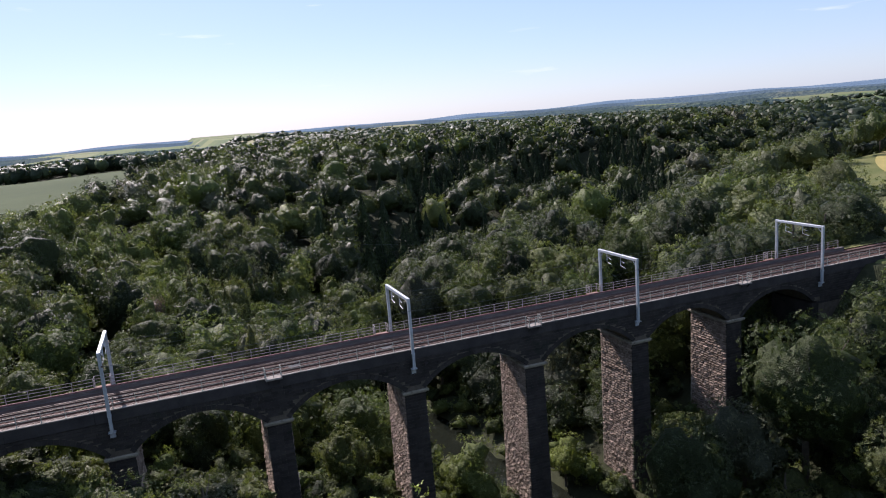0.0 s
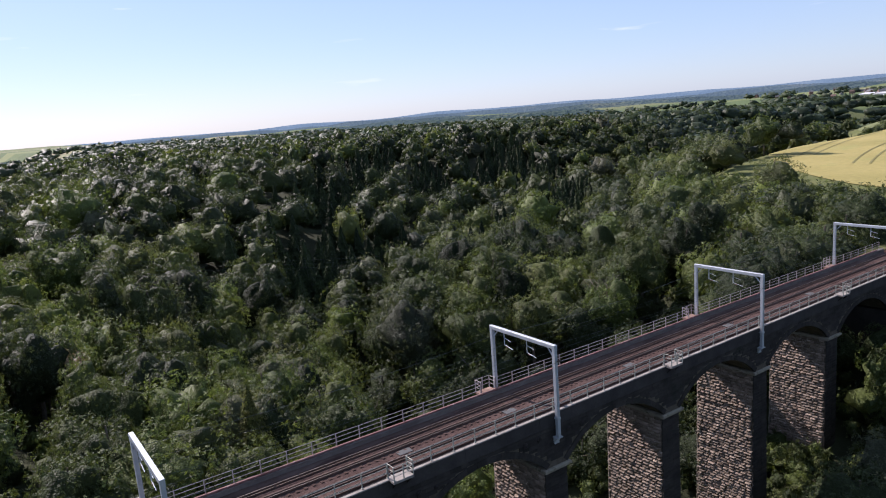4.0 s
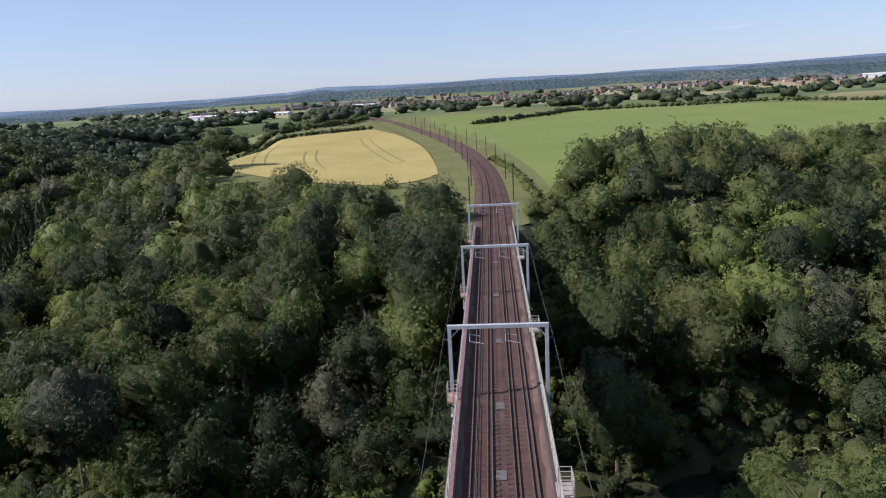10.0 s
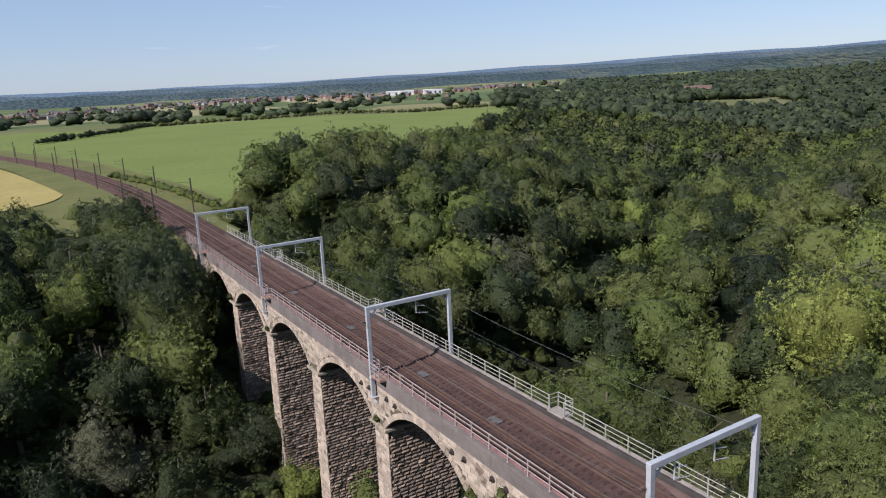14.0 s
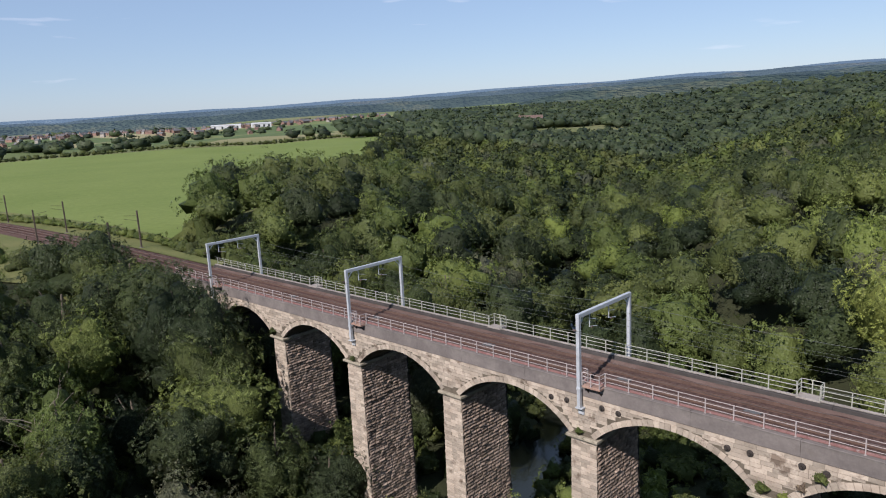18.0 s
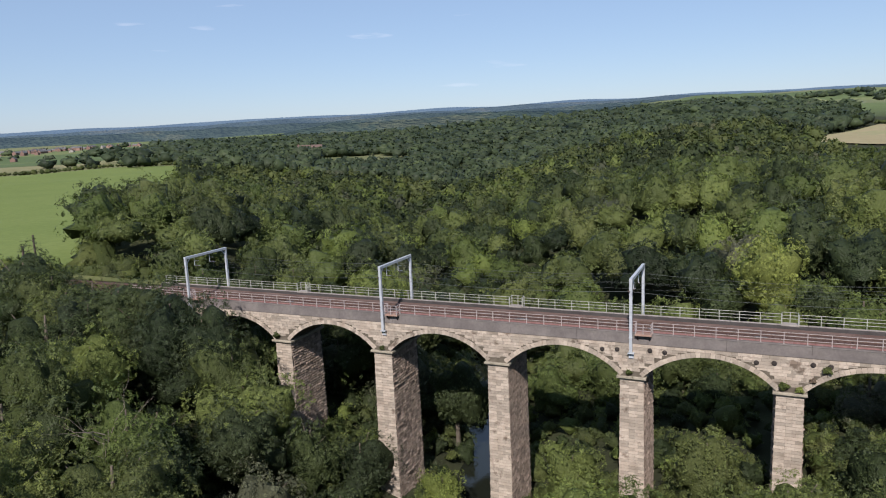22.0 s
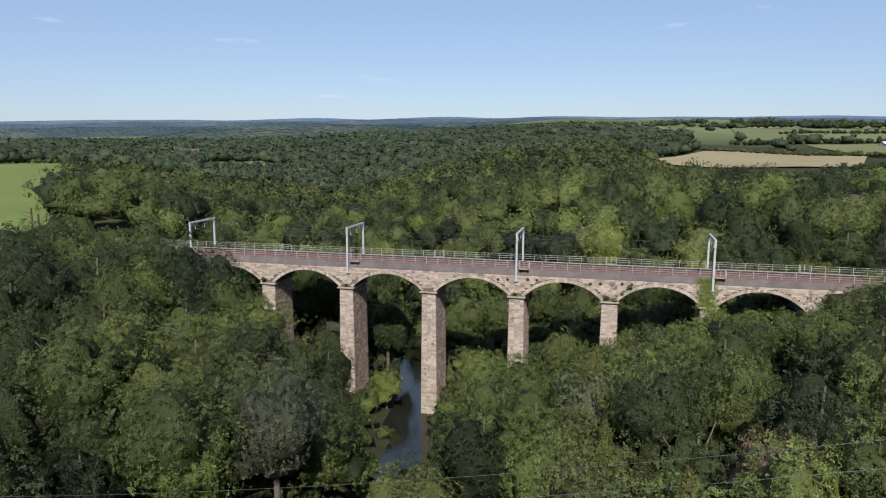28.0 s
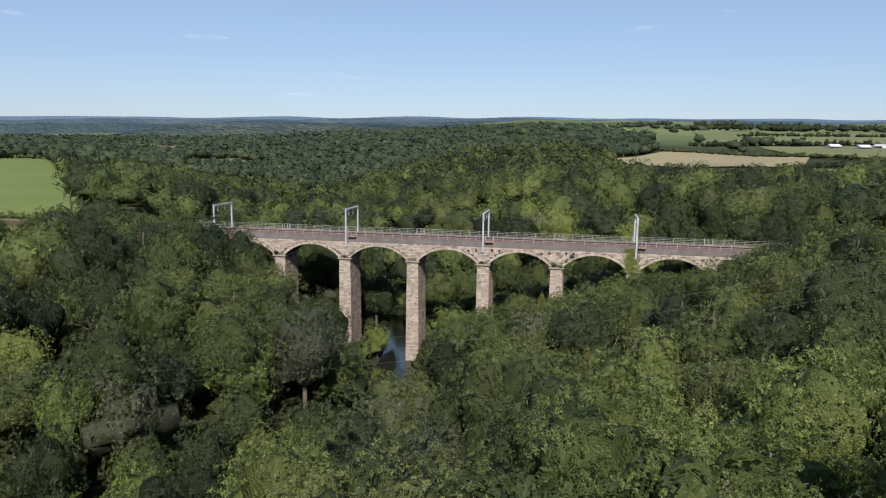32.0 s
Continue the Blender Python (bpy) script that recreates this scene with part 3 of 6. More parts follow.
def field(key, name, corners, mat, label, **kw):
    FIELDS[key] = np.array(corners, float)
    return patch(name, corners, mat, label, "field", **kw)


field("barley", "barley_field", [(150, 50), (162, 18), (440, 82), (300, 138)], M_WHEAT, "ripe golden barley field with tractor tramlines", bulge=(15, 10, 24, 16), lift=0.5, n=70)
field("crop", "green_field", [(112, -14), (215, -150), (455, -395), (585, 60)], M_GREEN, "smooth bright green crop field beside the railway", bulge=(0, 0, 40, 0), n=60)
field("meadow", "meadow", [(-190, 150), (-66, 182), (26, 430), (-180, 485)], M_WEST, "dull green meadow above the woods")
field("pasture", "dry_field", [(-22, -398), (-150, -335), (-185, -440), (-84, -520)], M_STUBBLE, "pale dry grass field beyond the woods", lift=0.8, bulge=(14, 0, 12, 0))
field("rough", "grass_field", [(-85, -215), (-190, -190), (-260, -340), (-150, -334)], M_GRASS, "rough green grassland with scrub and hedges", lift=0.6)
field("pale_green", "pasture_field", [(-188, -445), (-330, -420), (-400, -640), (-200, -680)], M_PASTURE, "pale green pasture beside a farm", lift=0.8)
field("far_green", "pasture_field", [(-144, -703), (-420, -700), (-760, -1400), (-230, -1420)], M_PASTURE, "wide green pasture divided by hedges", lift=1.0)
field("far_tan", "dry_field", [(-430, -420), (-560, -380), (-900, -800), (-520, -800)], M_STUBBLE, "pale dry field on the upland", lift=1.0)
field("gap", "dry_field", [(35, -690), (-24, -690), (-30, -770), (42, -770)], M_STUBBLE, "small pale clearing among woods", lift=0.8)
field("small", "pasture_field", [(400, 150), (480, 110), (640, 170), (560, 260)], M_PASTURE, "small green field behind a hedge", lift=0.6)
field("tan", "dry_field", [(560, 760), (680, 640), (740, 700), (620, 820)], M_STUBBLE, "pale stubble field far across the woods", lift=0.8)
patch("rough_grassland", [(118, 66), (138, 12), (640, 118), (420, 235)], M_GRASS, "rough grass round the barley field", "grass", lift=0.3, n=100)
field("bank_a", "grass_bank", [(80, 7), (160, 8), (168, 18), (120, 34)], M_GRASS, "rough grass bank beside the railway", lift=0.3, n=20)
field("bank_b", "grass_bank", [(74, -2.5), (104, -2.4), (112, -15), (84, -12)], M_GRASS, "rough grass bank beside the railway", lift=0.3, n=20)


def ribbon(name, x0, x1, inner, outer, mat, label, category, lift, step=6):
    xs = np.arange(x0, x1, step)
    y = track_y(xs)
    v = np.concatenate([np.column_stack([xs, y + k, land(xs, y + k) + lift]) for k in np.linspace(inner, outer, 4)])
    m = len(xs)
    f = [(r * m + i, r * m + i + 1, (r + 1) * m + i + 1, (r + 1) * m + i) for r in range(3) for i in range(m - 1)]
    return tagged(new(name, mesh_of(name, v, np.array(f), mat, True)), label, category, kind="structure")


ribbon("verge", 66, 560, 4.0, 15.0, M_GRASS, "rough grass verge along the railway", "verge", 0.38)
ribbon("verge", 66, 560, -15.0, -4.0, M_GRASS, "rough grass verge along the railway", "verge", 0.38)

# distant hills: ridges, paler and bluer one behind the other, where the far country fades; their haze is painted as
# bluish emission
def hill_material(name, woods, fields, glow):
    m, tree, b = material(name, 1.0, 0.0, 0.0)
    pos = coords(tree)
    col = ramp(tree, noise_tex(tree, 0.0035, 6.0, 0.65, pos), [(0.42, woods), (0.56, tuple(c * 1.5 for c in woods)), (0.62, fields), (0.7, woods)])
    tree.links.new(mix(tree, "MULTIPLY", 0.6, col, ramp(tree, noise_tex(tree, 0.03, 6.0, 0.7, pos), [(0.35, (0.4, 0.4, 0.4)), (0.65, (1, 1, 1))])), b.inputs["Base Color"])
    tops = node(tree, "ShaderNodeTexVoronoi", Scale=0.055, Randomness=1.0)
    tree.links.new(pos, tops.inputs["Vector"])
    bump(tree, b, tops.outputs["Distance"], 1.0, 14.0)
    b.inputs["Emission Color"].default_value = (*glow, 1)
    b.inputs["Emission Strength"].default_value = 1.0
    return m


def ridge(r, drop, rough, seed, mat, label, open_town=0.0):
    """A line of hills round the country, some degrees under the skyline at its top, with a tree-lined crest."""
    az = np.arange(-128, 118, 0.06)
    x, y = r * np.cos(np.radians(az)), r * np.sin(np.radians(az))
    rng = np.random.RandomState(seed)
    el = skyline(az) - drop + rough * wave(az * 40, az * 0, 620, seed) + rough * 0.4 * wave(az * 40, az * 0, 170, seed + 1)
    el = el - open_town * np.interp(az, [-56, -40, 28, 44], [0, 1, 1, 0])
    crest = 24 + r * np.tan(np.radians(el)) + np.abs(rng.normal(size=len(az))) * (0.6 + 900.0 / r)
    rows = []
    for k, (back, u) in enumerate(((-0.22, 0.0), (-0.14, 0.35), (-0.06, 0.72), (0.0, 1.0), (0.06, 0.5))):
        rows.append(np.column_stack([x * (1 + back), y * (1 + back), -60 + (crest + 60) * u]))
    n = len(az)
    f = [(k * n + i, k * n + i + 1, (k + 1) * n + i + 1, (k + 1) * n + i) for k in range(4) for i in range(n - 1)]
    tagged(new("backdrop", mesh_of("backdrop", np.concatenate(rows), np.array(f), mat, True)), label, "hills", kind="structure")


ridge(2050, 0.60, 0.12, 27, hill_material("middle_wooded_rise", (0.034, 0.045, 0.030), (0.085, 0.09, 0.05), (0.016, 0.029, 0.043)), "long wooded rise with thin painted haze", 2.0)
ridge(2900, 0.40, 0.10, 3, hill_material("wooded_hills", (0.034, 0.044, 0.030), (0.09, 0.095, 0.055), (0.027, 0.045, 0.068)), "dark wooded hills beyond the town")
ridge(3800, 0.14, 0.09, 8, hill_material("hills_with_painted_haze", (0.034, 0.044, 0.034), (0.09, 0.09, 0.06), (0.048, 0.075, 0.115)), "hills with painted blue-green haze")
ridge(4650, -0.02, 0.07, 14, hill_material("far_hills_with_painted_haze", (0.03, 0.04, 0.04), (0.09, 0.10, 0.09), (0.095, 0.145, 0.215)), "hills on the skyline with painted pale blue haze")


# ---------------------------------------------------------------- the viaduct
BAY, Y0, Y1 = 15.25, -2.05, 5.2
PIERS = [BAY * k for k in range(-3, 4)]
SPRING, CROWN, HALF = -3.75, -0.95, 6.45
RAD = (HALF ** 2 + (CROWN - SPRING) ** 2) / (2 * (CROWN - SPRING))


def soffit(x):
    """The underside of the arches along the line."""
    u = np.abs((np.asarray(x) / BAY) % 1.0 - 0.5) * BAY
    return np.where(u < HALF, CROWN - RAD + np.sqrt(np.maximum(RAD ** 2 - u ** 2, 0)), SPRING)


viaduct = thing("viaduct", "tall stone railway viaduct of segmental arches over a river gorge", "viaduct")
xs = np.unique(np.concatenate([np.linspace(-61 + BAY * k + (BAY / 2 - HALF), -61 + BAY * (k + 1) - (BAY / 2 - HALF), 33) for k in range(8)] + [np.array([-78.0, -61.0, -60.98, 60.98, 61.0, 74.0])]))
zb = np.where(np.abs(xs) < 60.99, soffit(xs), -12.0)
n = len(xs)
body = Build()
vv = np.concatenate([np.column_stack([xs, np.full(n, y), z]) for y, z in ((Y0, np.full(n, -0.12)), (Y1, np.full(n, -0.12)), (Y1, zb), (Y0, zb))])
qq = [(r * n + i, r * n + i + 1, ((r + 1) % 4) * n + i + 1, ((r + 1) % 4) * n + i) for r in range(4) for i in range(n - 1)]
body.add(vv, [q[::-1] for q in qq] + [(0, n, 2 * n, 3 * n), (n - 1, 4 * n - 1, 3 * n - 1, 2 * n - 1)])
part("spandrel_core", body.mesh("spandrel_core", M_JOINT), viaduct, "mortar-grey core of the arches and spandrels")

# coursed ashlar on both spandrel faces, one joined part a side
rng = np.random.RandomState(11)
for y, s in ((Y1, 1), (Y0, -1)):
    ash = Build()
    for c in range(12):
        z1 = -0.14 - c * 0.34
        x = -77.0 + rng.uniform(0, 0.6)
        while x < 73:
            w = rng.uniform(0.55, 1.15)
            xm, z0 = x + w / 2, z1 - 0.325
            low = max(float(soffit(x)), float(soffit(x + w))) + 0.50 if abs(xm) < 61 else -12
            if z0 < low:
                z0 = low
            if z1 - z0 > 0.1:
                p = 0.035 + rng.uniform(0, 0.03)
                ash.box(x + 0.008, x + w - 0.008, min(y, y + s * p), max(y, y + s * p), z0, z1 - 0.012)
            x += w
    tagged(part("ashlar_face", ash.mesh("ashlar_face", M_FACE if s > 0 else M_SHADE_STONE), viaduct, "coursed buff sandstone blocks" if s > 0 else "coursed sandstone blocks with north-side shade in their colour"), kind="stuff")

# voussoirs: each ring stone of the sunlit arches is a piece of its own, the rest one part
def ring_stone(t0, t1, r0, r1, y0, y1, cx):
    cz = CROWN - RAD
    v = [(cx + math.sin(t) * r, y, cz + math.cos(t) * r) for y in (y0, y1) for t, r in ((t0, r0), (t1, r0), (t1, r1), (t0, r1))]
    return v, [(0, 1, 2, 3), (7, 6, 5, 4), (0, 4, 5, 1), (1, 5, 6, 2), (2, 6, 7, 3), (3, 7, 4, 0)]


span_t, RINGN = math.asin(HALF / RAD), 31
rest, north = Build(), Build()
for k in range(8):
    cx = -61 + BAY * (k + 0.5)
    for y, s in ((Y1, 1), (Y0, -1)):
        for i in range(RINGN):
            t0, t1 = (-1 + 2 * i / RINGN) * span_t + 0.0015, (-1 + 2 * (i + 1) / RINGN) * span_t - 0.0015
            p = 0.07 + rng.uniform(0, 0.03)
            v, q = ring_stone(t0, t1, RAD - 0.02, RAD + 0.5 + rng.uniform(-0.04, 0.04), min(y - s * 0.2, y + s * p), max(y - s * 0.2, y + s * p), cx)
            if s > 0 and 2 <= k <= 6:
                part("voussoir", Build().add(v, q).mesh("voussoir", M_FACE), viaduct)
            else:
                (rest if s > 0 else north).add(v, q)
tagged(part("ring_masonry", rest.mesh("ring_masonry", M_FACE), viaduct, "wedge-shaped sandstone ring stones"), kind="stuff")
tagged(part("ring_masonry", north.mesh("ring_masonry", M_SHADE_STONE), viaduct, "sandstone ring stones with north-side shade in their colour"), kind="stuff")

# piers: a mortar core, a proud cap and courses of stones
def rough_block(rng, w, h, out):
    """A rock-faced stone: its back at 0, its face bulging out unevenly along +x; w along y, h along z."""
    ys, zs = np.array([0.0, 0.22, 0.78, 1.0]) * w, np.array([0.0, 0.5, 1.0]) * h
    v = [(0, y, z) for z in (0.0, h) for y in (0.0, w)]
    f = []
    for j, z in enumerate(zs):
        for i, y in enumerate(ys):
            edge = i in (0, 3) or j in (0, 2)
            v.append((out * (0.35 if edge else 1.0) * rng.uniform(0.75, 1.25), y + (0 if edge else rng.uniform(-0.03, 0.03)), z + (0 if edge else rng.uniform(-0.03, 0.03))))
    for j in range(2):
        for i in range(3):
            a = 4 + j * 4 + i
            f.append((a, a + 1, a + 5, a + 4))
    f += [(0, 1, 7, 4), (2, 12, 15, 3)]
    return np.array(v), np.array(f), np.array([(0, 4, 8), (0, 8, 2), (2, 8, 12), (1, 3, 11), (1, 11, 7), (3, 15, 11)])


stock = [mesh_of("stone", *(lambda v, f, t: (v, [f, t]))(*rough_block(rng, w, 0.325, 0.13)), M_ROCK) for w in (0.55, 0.68, 0.8, 0.95) for _ in range(2)]
widths = [0.55, 0.55, 0.68, 0.68, 0.8, 0.8, 0.95, 0.95]
COURSE = 0.355
left = 300
order = sorted(PIERS, key=lambda x: abs(x - 8))
for px in order:
    foot = float(min(land(np.array([px]), np.array([1.5]))[0], land(np.array([px]), np.array([5.0]))[0])) - 1.0
    top = SPRING - 0.40
    courses = int((top - foot) / COURSE) + 1
    pier = part("pier", None, viaduct, "tall tapering pier of rock-faced sandstone")
    half = lambda z: 1.24 + (top - z) * 0.0095
    yin0, yin1 = Y0 + 0.16, Y1 - 0.16
    core = Build()
    zl = top - courses * COURSE
    hv = []
    for z in (zl, top + 0.02):
        h = half(z) - 0.05
        b = (top - z) * 0.006
        hv += [(px - h, yin0 - b, z), (px + h, yin0 - b, z), (px + h, yin1 + b, z), (px - h, yin1 + b, z)]
    core.add(hv, [(3, 2, 1, 0), (4, 5, 6, 7), (0, 1, 5, 4), (1, 2, 6, 5), (2, 3, 7, 6), (3, 0, 4, 7)])
    part("pier_core", core.mesh("pier_core", M_JOINT), pier)
    cap = Build()
    cap.box(px - 1.55, px + 1.55, Y0 - 0.28, Y1 + 0.28, SPRING - 0.30, SPRING - 0.005, 0.05)
    cap.box(px - 1.38, px + 1.38, Y0 - 0.08, Y1 + 0.08, SPRING - 0.42, SPRING - 0.30)
    part("cap_stone", cap.mesh("cap_stone", M_CAP), pier, "projecting weathered cap slab")
    rough, plain, shaded_ends = Build(), Build(), Build()
    for c in range(courses):
        z = top - (c + 1) * COURSE
        h, b = half(z), (top - z) * 0.006
        for side in (-1, 1):
            y, end = yin0 - b + rng.uniform(0, 0.25), yin1 + b
            first = True
            while y < end - 0.3:
                k = rng.randint(8)
                w = widths[k]
                xw = px + side * (h - 0.05)
                m = pose(xw, y, z, 0, 0, 0) if side > 0 else pose(xw, y + w, z, 0, 0, 180)
                near = side < 0 and left > 0 and px in (0.0, BAY, 2 * BAY) and c < 30 and y < end - w
                if y + w > end:
                    w = end - y
                if near and c % 3 != 1:
                    part("stone", stock[k], pier, at=m)
                    left -= 1
                else:
                    v, f, t = rough_block(rng, w, 0.325, rng.uniform(0.07, 0.19))
                    v = v if side > 0 else v * (-1, -1, 1) + (0, w, 0)
                    rough.add(v + (xw, y, z), f, t)
                y += w + 0.03
        for yy, s in ((yin0 - b, -1), (yin1 + b, 1)):
            x = -h + (0 if c % 2 else -0.02)
            cut = (0.62, 0.9, 0.98) if c % 2 else (0.95, 0.6, 0.95)
            ws = [v * (2 * h) / sum(cut) for v in cut]
            for w in ws:
                p = 0.05 + rng.uniform(0, 0.035)
                (plain if s > 0 else shaded_ends).box(px + x + 0.007, px + x + w - 0.007, min(yy - s * 0.02, yy + s * p), max(yy - s * 0.02, yy + s * p), z, z + 0.325, 0.012)
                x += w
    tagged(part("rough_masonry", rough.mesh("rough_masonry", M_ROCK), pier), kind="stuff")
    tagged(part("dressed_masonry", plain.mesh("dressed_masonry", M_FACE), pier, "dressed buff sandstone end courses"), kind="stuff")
    tagged(part("dressed_masonry", shaded_ends.mesh("dressed_masonry", M_SHADE_STONE), pier, "sandstone end courses with north-side shade in their colour"), kind="stuff")

# abutments behind the last arches, in the stone with shade put into its colour
for x0, x1 in ((-78, -59.7), (59.7, 74)):
    ab = Build().box(x0, x1, Y0 + 0.02, Y1 - 0.02, -16, -4.0)
    part("abutment", ab.mesh("abutment", M_SHADE_STONE), viaduct, "sandstone abutment wall")

# the concrete deck edges in cast lengths, with a pale coping
for y0, y1 in ((Y1 - 0.42, Y1 + 0.10), (Y0 - 0.10, Y0 + 0.42)):
    x = -78.0
    while x < 74:
        w = min(BAY / 2, 74 - x)
        beam = part("edge_beam", Build().box(x + 0.01, x + w - 0.01, y0, y1, -0.12, 1.02, 0.03).mesh("edge_beam", M_CONC if y0 > 0 else M_SHADE_CONC), viaduct, "stained grey concrete deck edge" if y0 > 0 else "concrete deck edge with north-side shade in its colour")
        part("coping", Build().box(x + 0.015, x + w - 0.015, y0 - 0.04, y1 + (0.04 if y0 > 0 else -0.25), 1.02, 1.12, 0.02).mesh("coping", M_COPING if y0 < 0 else M_CONC), beam)
        x += w

# pattress plates of the tie rods
for px in (0.0, -BAY):
    for dx, z in ((-1.9, -0.75), (1.5, -0.9), (3.1, -1.0), (-3.4, -0.8)):
        for y, s in ((Y1 + 0.06, 1), (Y0 - 0.06, -1)):
            b = Build().bar((px + dx, y, z), (px + dx, y + s * 0.12, z), 0.26, 12, 0.2).bar((px + dx, y + s * 0.1, z), (px + dx, y + s * 0.26, z), 0.09, 6)
            part("tie_plate", b.mesh("tie_plate", M_DARKIRON), viaduct, "round black iron tie plate")

# ---------------------------------------------------------------- the line
BED = 0.443
RAIL_Z = 0.74


def strip(offsets, zs, x0, x1, step):
    x = np.arange(x0, x1 + step * 0.5, step)
    y = track_y(x)
    v = np.concatenate([np.column_stack([x, y + o, np.full(len(x), z) + 0.0]) for o, z in zip(offsets, zs)])
    m = len(x)
    f = [(r * m + i, (r + 1) * m + i, (r + 1) * m + i + 1, r * m + i + 1) for r in range(len(offsets) - 1) for i in range(m - 1)]
    return v, np.array(f)


half_in = (Y1 - Y0) / 2 - 0.42
v, f = strip([2.95, 2.75, 0.7, 0.2, -0.2, -0.7, -2.75, -2.95], [BED + 0.2, BED + 0.13, BED + 0.13, BED + 0.06, BED + 0.06, BED + 0.13, BED + 0.13, BED + 0.2], -77.9, 73.9, 2.0)
v[:, 1] += (Y1 + Y0) / 2 - 1.55
tagged(new("ballast", mesh_of("ballast", v, f, M_BALLAST, True)), "reddish-brown stone ballast on the viaduct deck", "ballast", kind="structure")
for s0 in (1, -1):
    xs = np.arange(-77.9, 74, 1.0)
    wob = 0.05 * wave(xs, xs * 0, 7, 4 + s0)
    rows_c = [(2.7, BED + 0.11), (2.95, BED + 0.215), (3.05, BED + 0.235), (half_in + 0.02, BED + 0.27)]
    vc = np.concatenate([np.column_stack([xs, np.full(len(xs), (Y1 + Y0) / 2 + s0 * o), z + wob * (0.5 if k < 3 else 0.2)]) for k, (o, z) in enumerate(rows_c)])
    mc = len(xs)
    fc = np.array([(r * mc + i, r * mc + i + 1, (r + 1) * mc + i + 1, (r + 1) * mc + i) for r in range(3) for i in range(mc - 1)])
    tagged(new("cess", mesh_of("cess", vc, fc, M_CESS, True)), "grey-brown dirt and fine ballast banked against the deck edge", "cess", kind="structure")
v, f = strip([4.9, 3.4, 0.7, 0.2, -0.2, -0.7, -3.4, -4.9], [0.1, BED + 0.13, BED + 0.13, BED + 0.05, BED + 0.05, BED + 0.13, BED + 0.13, 0.1], 73.9, 740, 6.0)
tagged(new("ballast", mesh_of("ballast", v, f, M_BALLAST, True)), "reddish-brown ballast bed curving through fields", "ballast", kind="structure")
v, f = strip([4.9, 3.4, -3.4, -4.9], [0.0, BED + 0.13, BED + 0.13, 0.0], -400, -78, 6.0)
tagged(new("ballast", mesh_of("ballast", v, f, M_BALLAST, True)), "reddish-brown ballast bed between trees", "ballast", kind="structure")

sleeper = Build().box(-0.125, 0.125, -1.25, 1.25, -0.09, 0.0, 0.015).mesh("sleeper", M_SLEEPER)
far_sleepers = Build()
for off, label in ((1.5, "railway track of rusty rails on sleepers, sunny side"), (-1.5, "railway track of rusty rails on sleepers, valley side")):
    track = thing("railway_track", label, "railway track", "tracks")
    count = 0
    for x in np.arange(-76, 200, 0.65):
        y = float(track_y(x)) + off
        if -52 < x < 42 and count < 150:
            part("sleeper", sleeper, track, at=pose(x, y, RAIL_Z - 0.163))
            count += 1
        else:
            far_sleepers.box(x - 0.125, x + 0.125, y - 1.25, y + 1.25, RAIL_Z - 0.24, RAIL_Z - 0.163)
    for g in (-0.7525, 0.7525):
        for nm, w, zlo, zhi, mat in (("rail", 0.075, -0.16, -0.012, M_RAIL), ("rail_head", 0.068, -0.012, 0.0, M_RAILTOP)):
            xr = np.concatenate([np.arange(-400, 100, 25.0), np.arange(100, 740, 8.0)])
            yr = track_y(xr) + off + g
            vr = np.concatenate([np.column_stack([xr, yr + a, np.full(len(xr), RAIL_Z + z)]) for a, z in ((w / 2, zlo), (w / 2, zhi), (-w / 2, zhi), (-w / 2, zlo))])
            m = len(xr)
            fr = np.array([(r * m + i, ((r + 1) % 4) * m + i, ((r + 1) % 4) * m + i + 1, r * m + i + 1) for r in range(4) for i in range(m - 1)])
            rail_ob = part(nm, mesh_of(nm, vr, fr, mat), track)
    for g in (-0.42, 0.42):
        guard = Build().box(-70, 66, 1.55 + off + g - 0.03, 1.55 + off + g + 0.03, RAIL_Z - 0.15, RAIL_Z - 0.03)
        part("guard_rail", guard.mesh("guard_rail", M_RAIL), track, "inner guard rail over the viaduct")
tagged(new("sleepers", far_sleepers.mesh("sleepers", M_SLEEPER)), "rows of dusty sleepers along the far line", "sleepers", kind="stuff")

for x, y in ((-1.8, 1.6), (13.4, 1.4), (-12.5, 1.7), (30.0, 1.6), (47.0, 1.5)):
    hatch = thing("inspection_cover", "grey flat inspection cover between the tracks", "cover", "covers")
    part("frame", Build().box(x - 0.65, x + 0.65, y - 0.42, y + 0.42, BED, BED + 0.10, 0.01).mesh("frame", M_DARKIRON), hatch)
    part("lid", Build().box(x - 0.6, x + 0.6, y - 0.37, y + 0.37, BED + 0.09, BED + 0.13, 0.01).mesh("lid", M_SLAB), hatch)

# ---------------------------------------------------------------- railings
def railing(y, s, gaps, mat, label):
    """A rail of posts and two bars on a deck edge; at each gap it steps out round a refuge."""
    fence = thing("railing", label, "railing", "deck railings")
    post = Build().box(-0.035, 0.035, -0.035, 0.035, 0.0, 1.14, 0.008).box(-0.07, 0.07, -0.07, 0.07, 0.0, 0.03).mesh("post", mat)
    x, stops = -77.0, sorted(gaps)
    runs, a = [], -77.0
    for g in stops:
        runs.append((a, g - 0.85))
        a = g + 0.85
    runs.append((a, 73.0))
    for a, b in runs:
        k = max(1, round((b - a) / 2.05))
        for i in range(k + 1):
            part("post", post, fence, at=pose(a + (b - a) * i / k, y, 1.14))
        for z in (0.42, 0.78, 1.12):
            part("bar", Build().bar((a, y, 1.14 + z), (b, y, 1.14 + z), 0.028, 6).mesh("bar", mat), fence)
    return fence


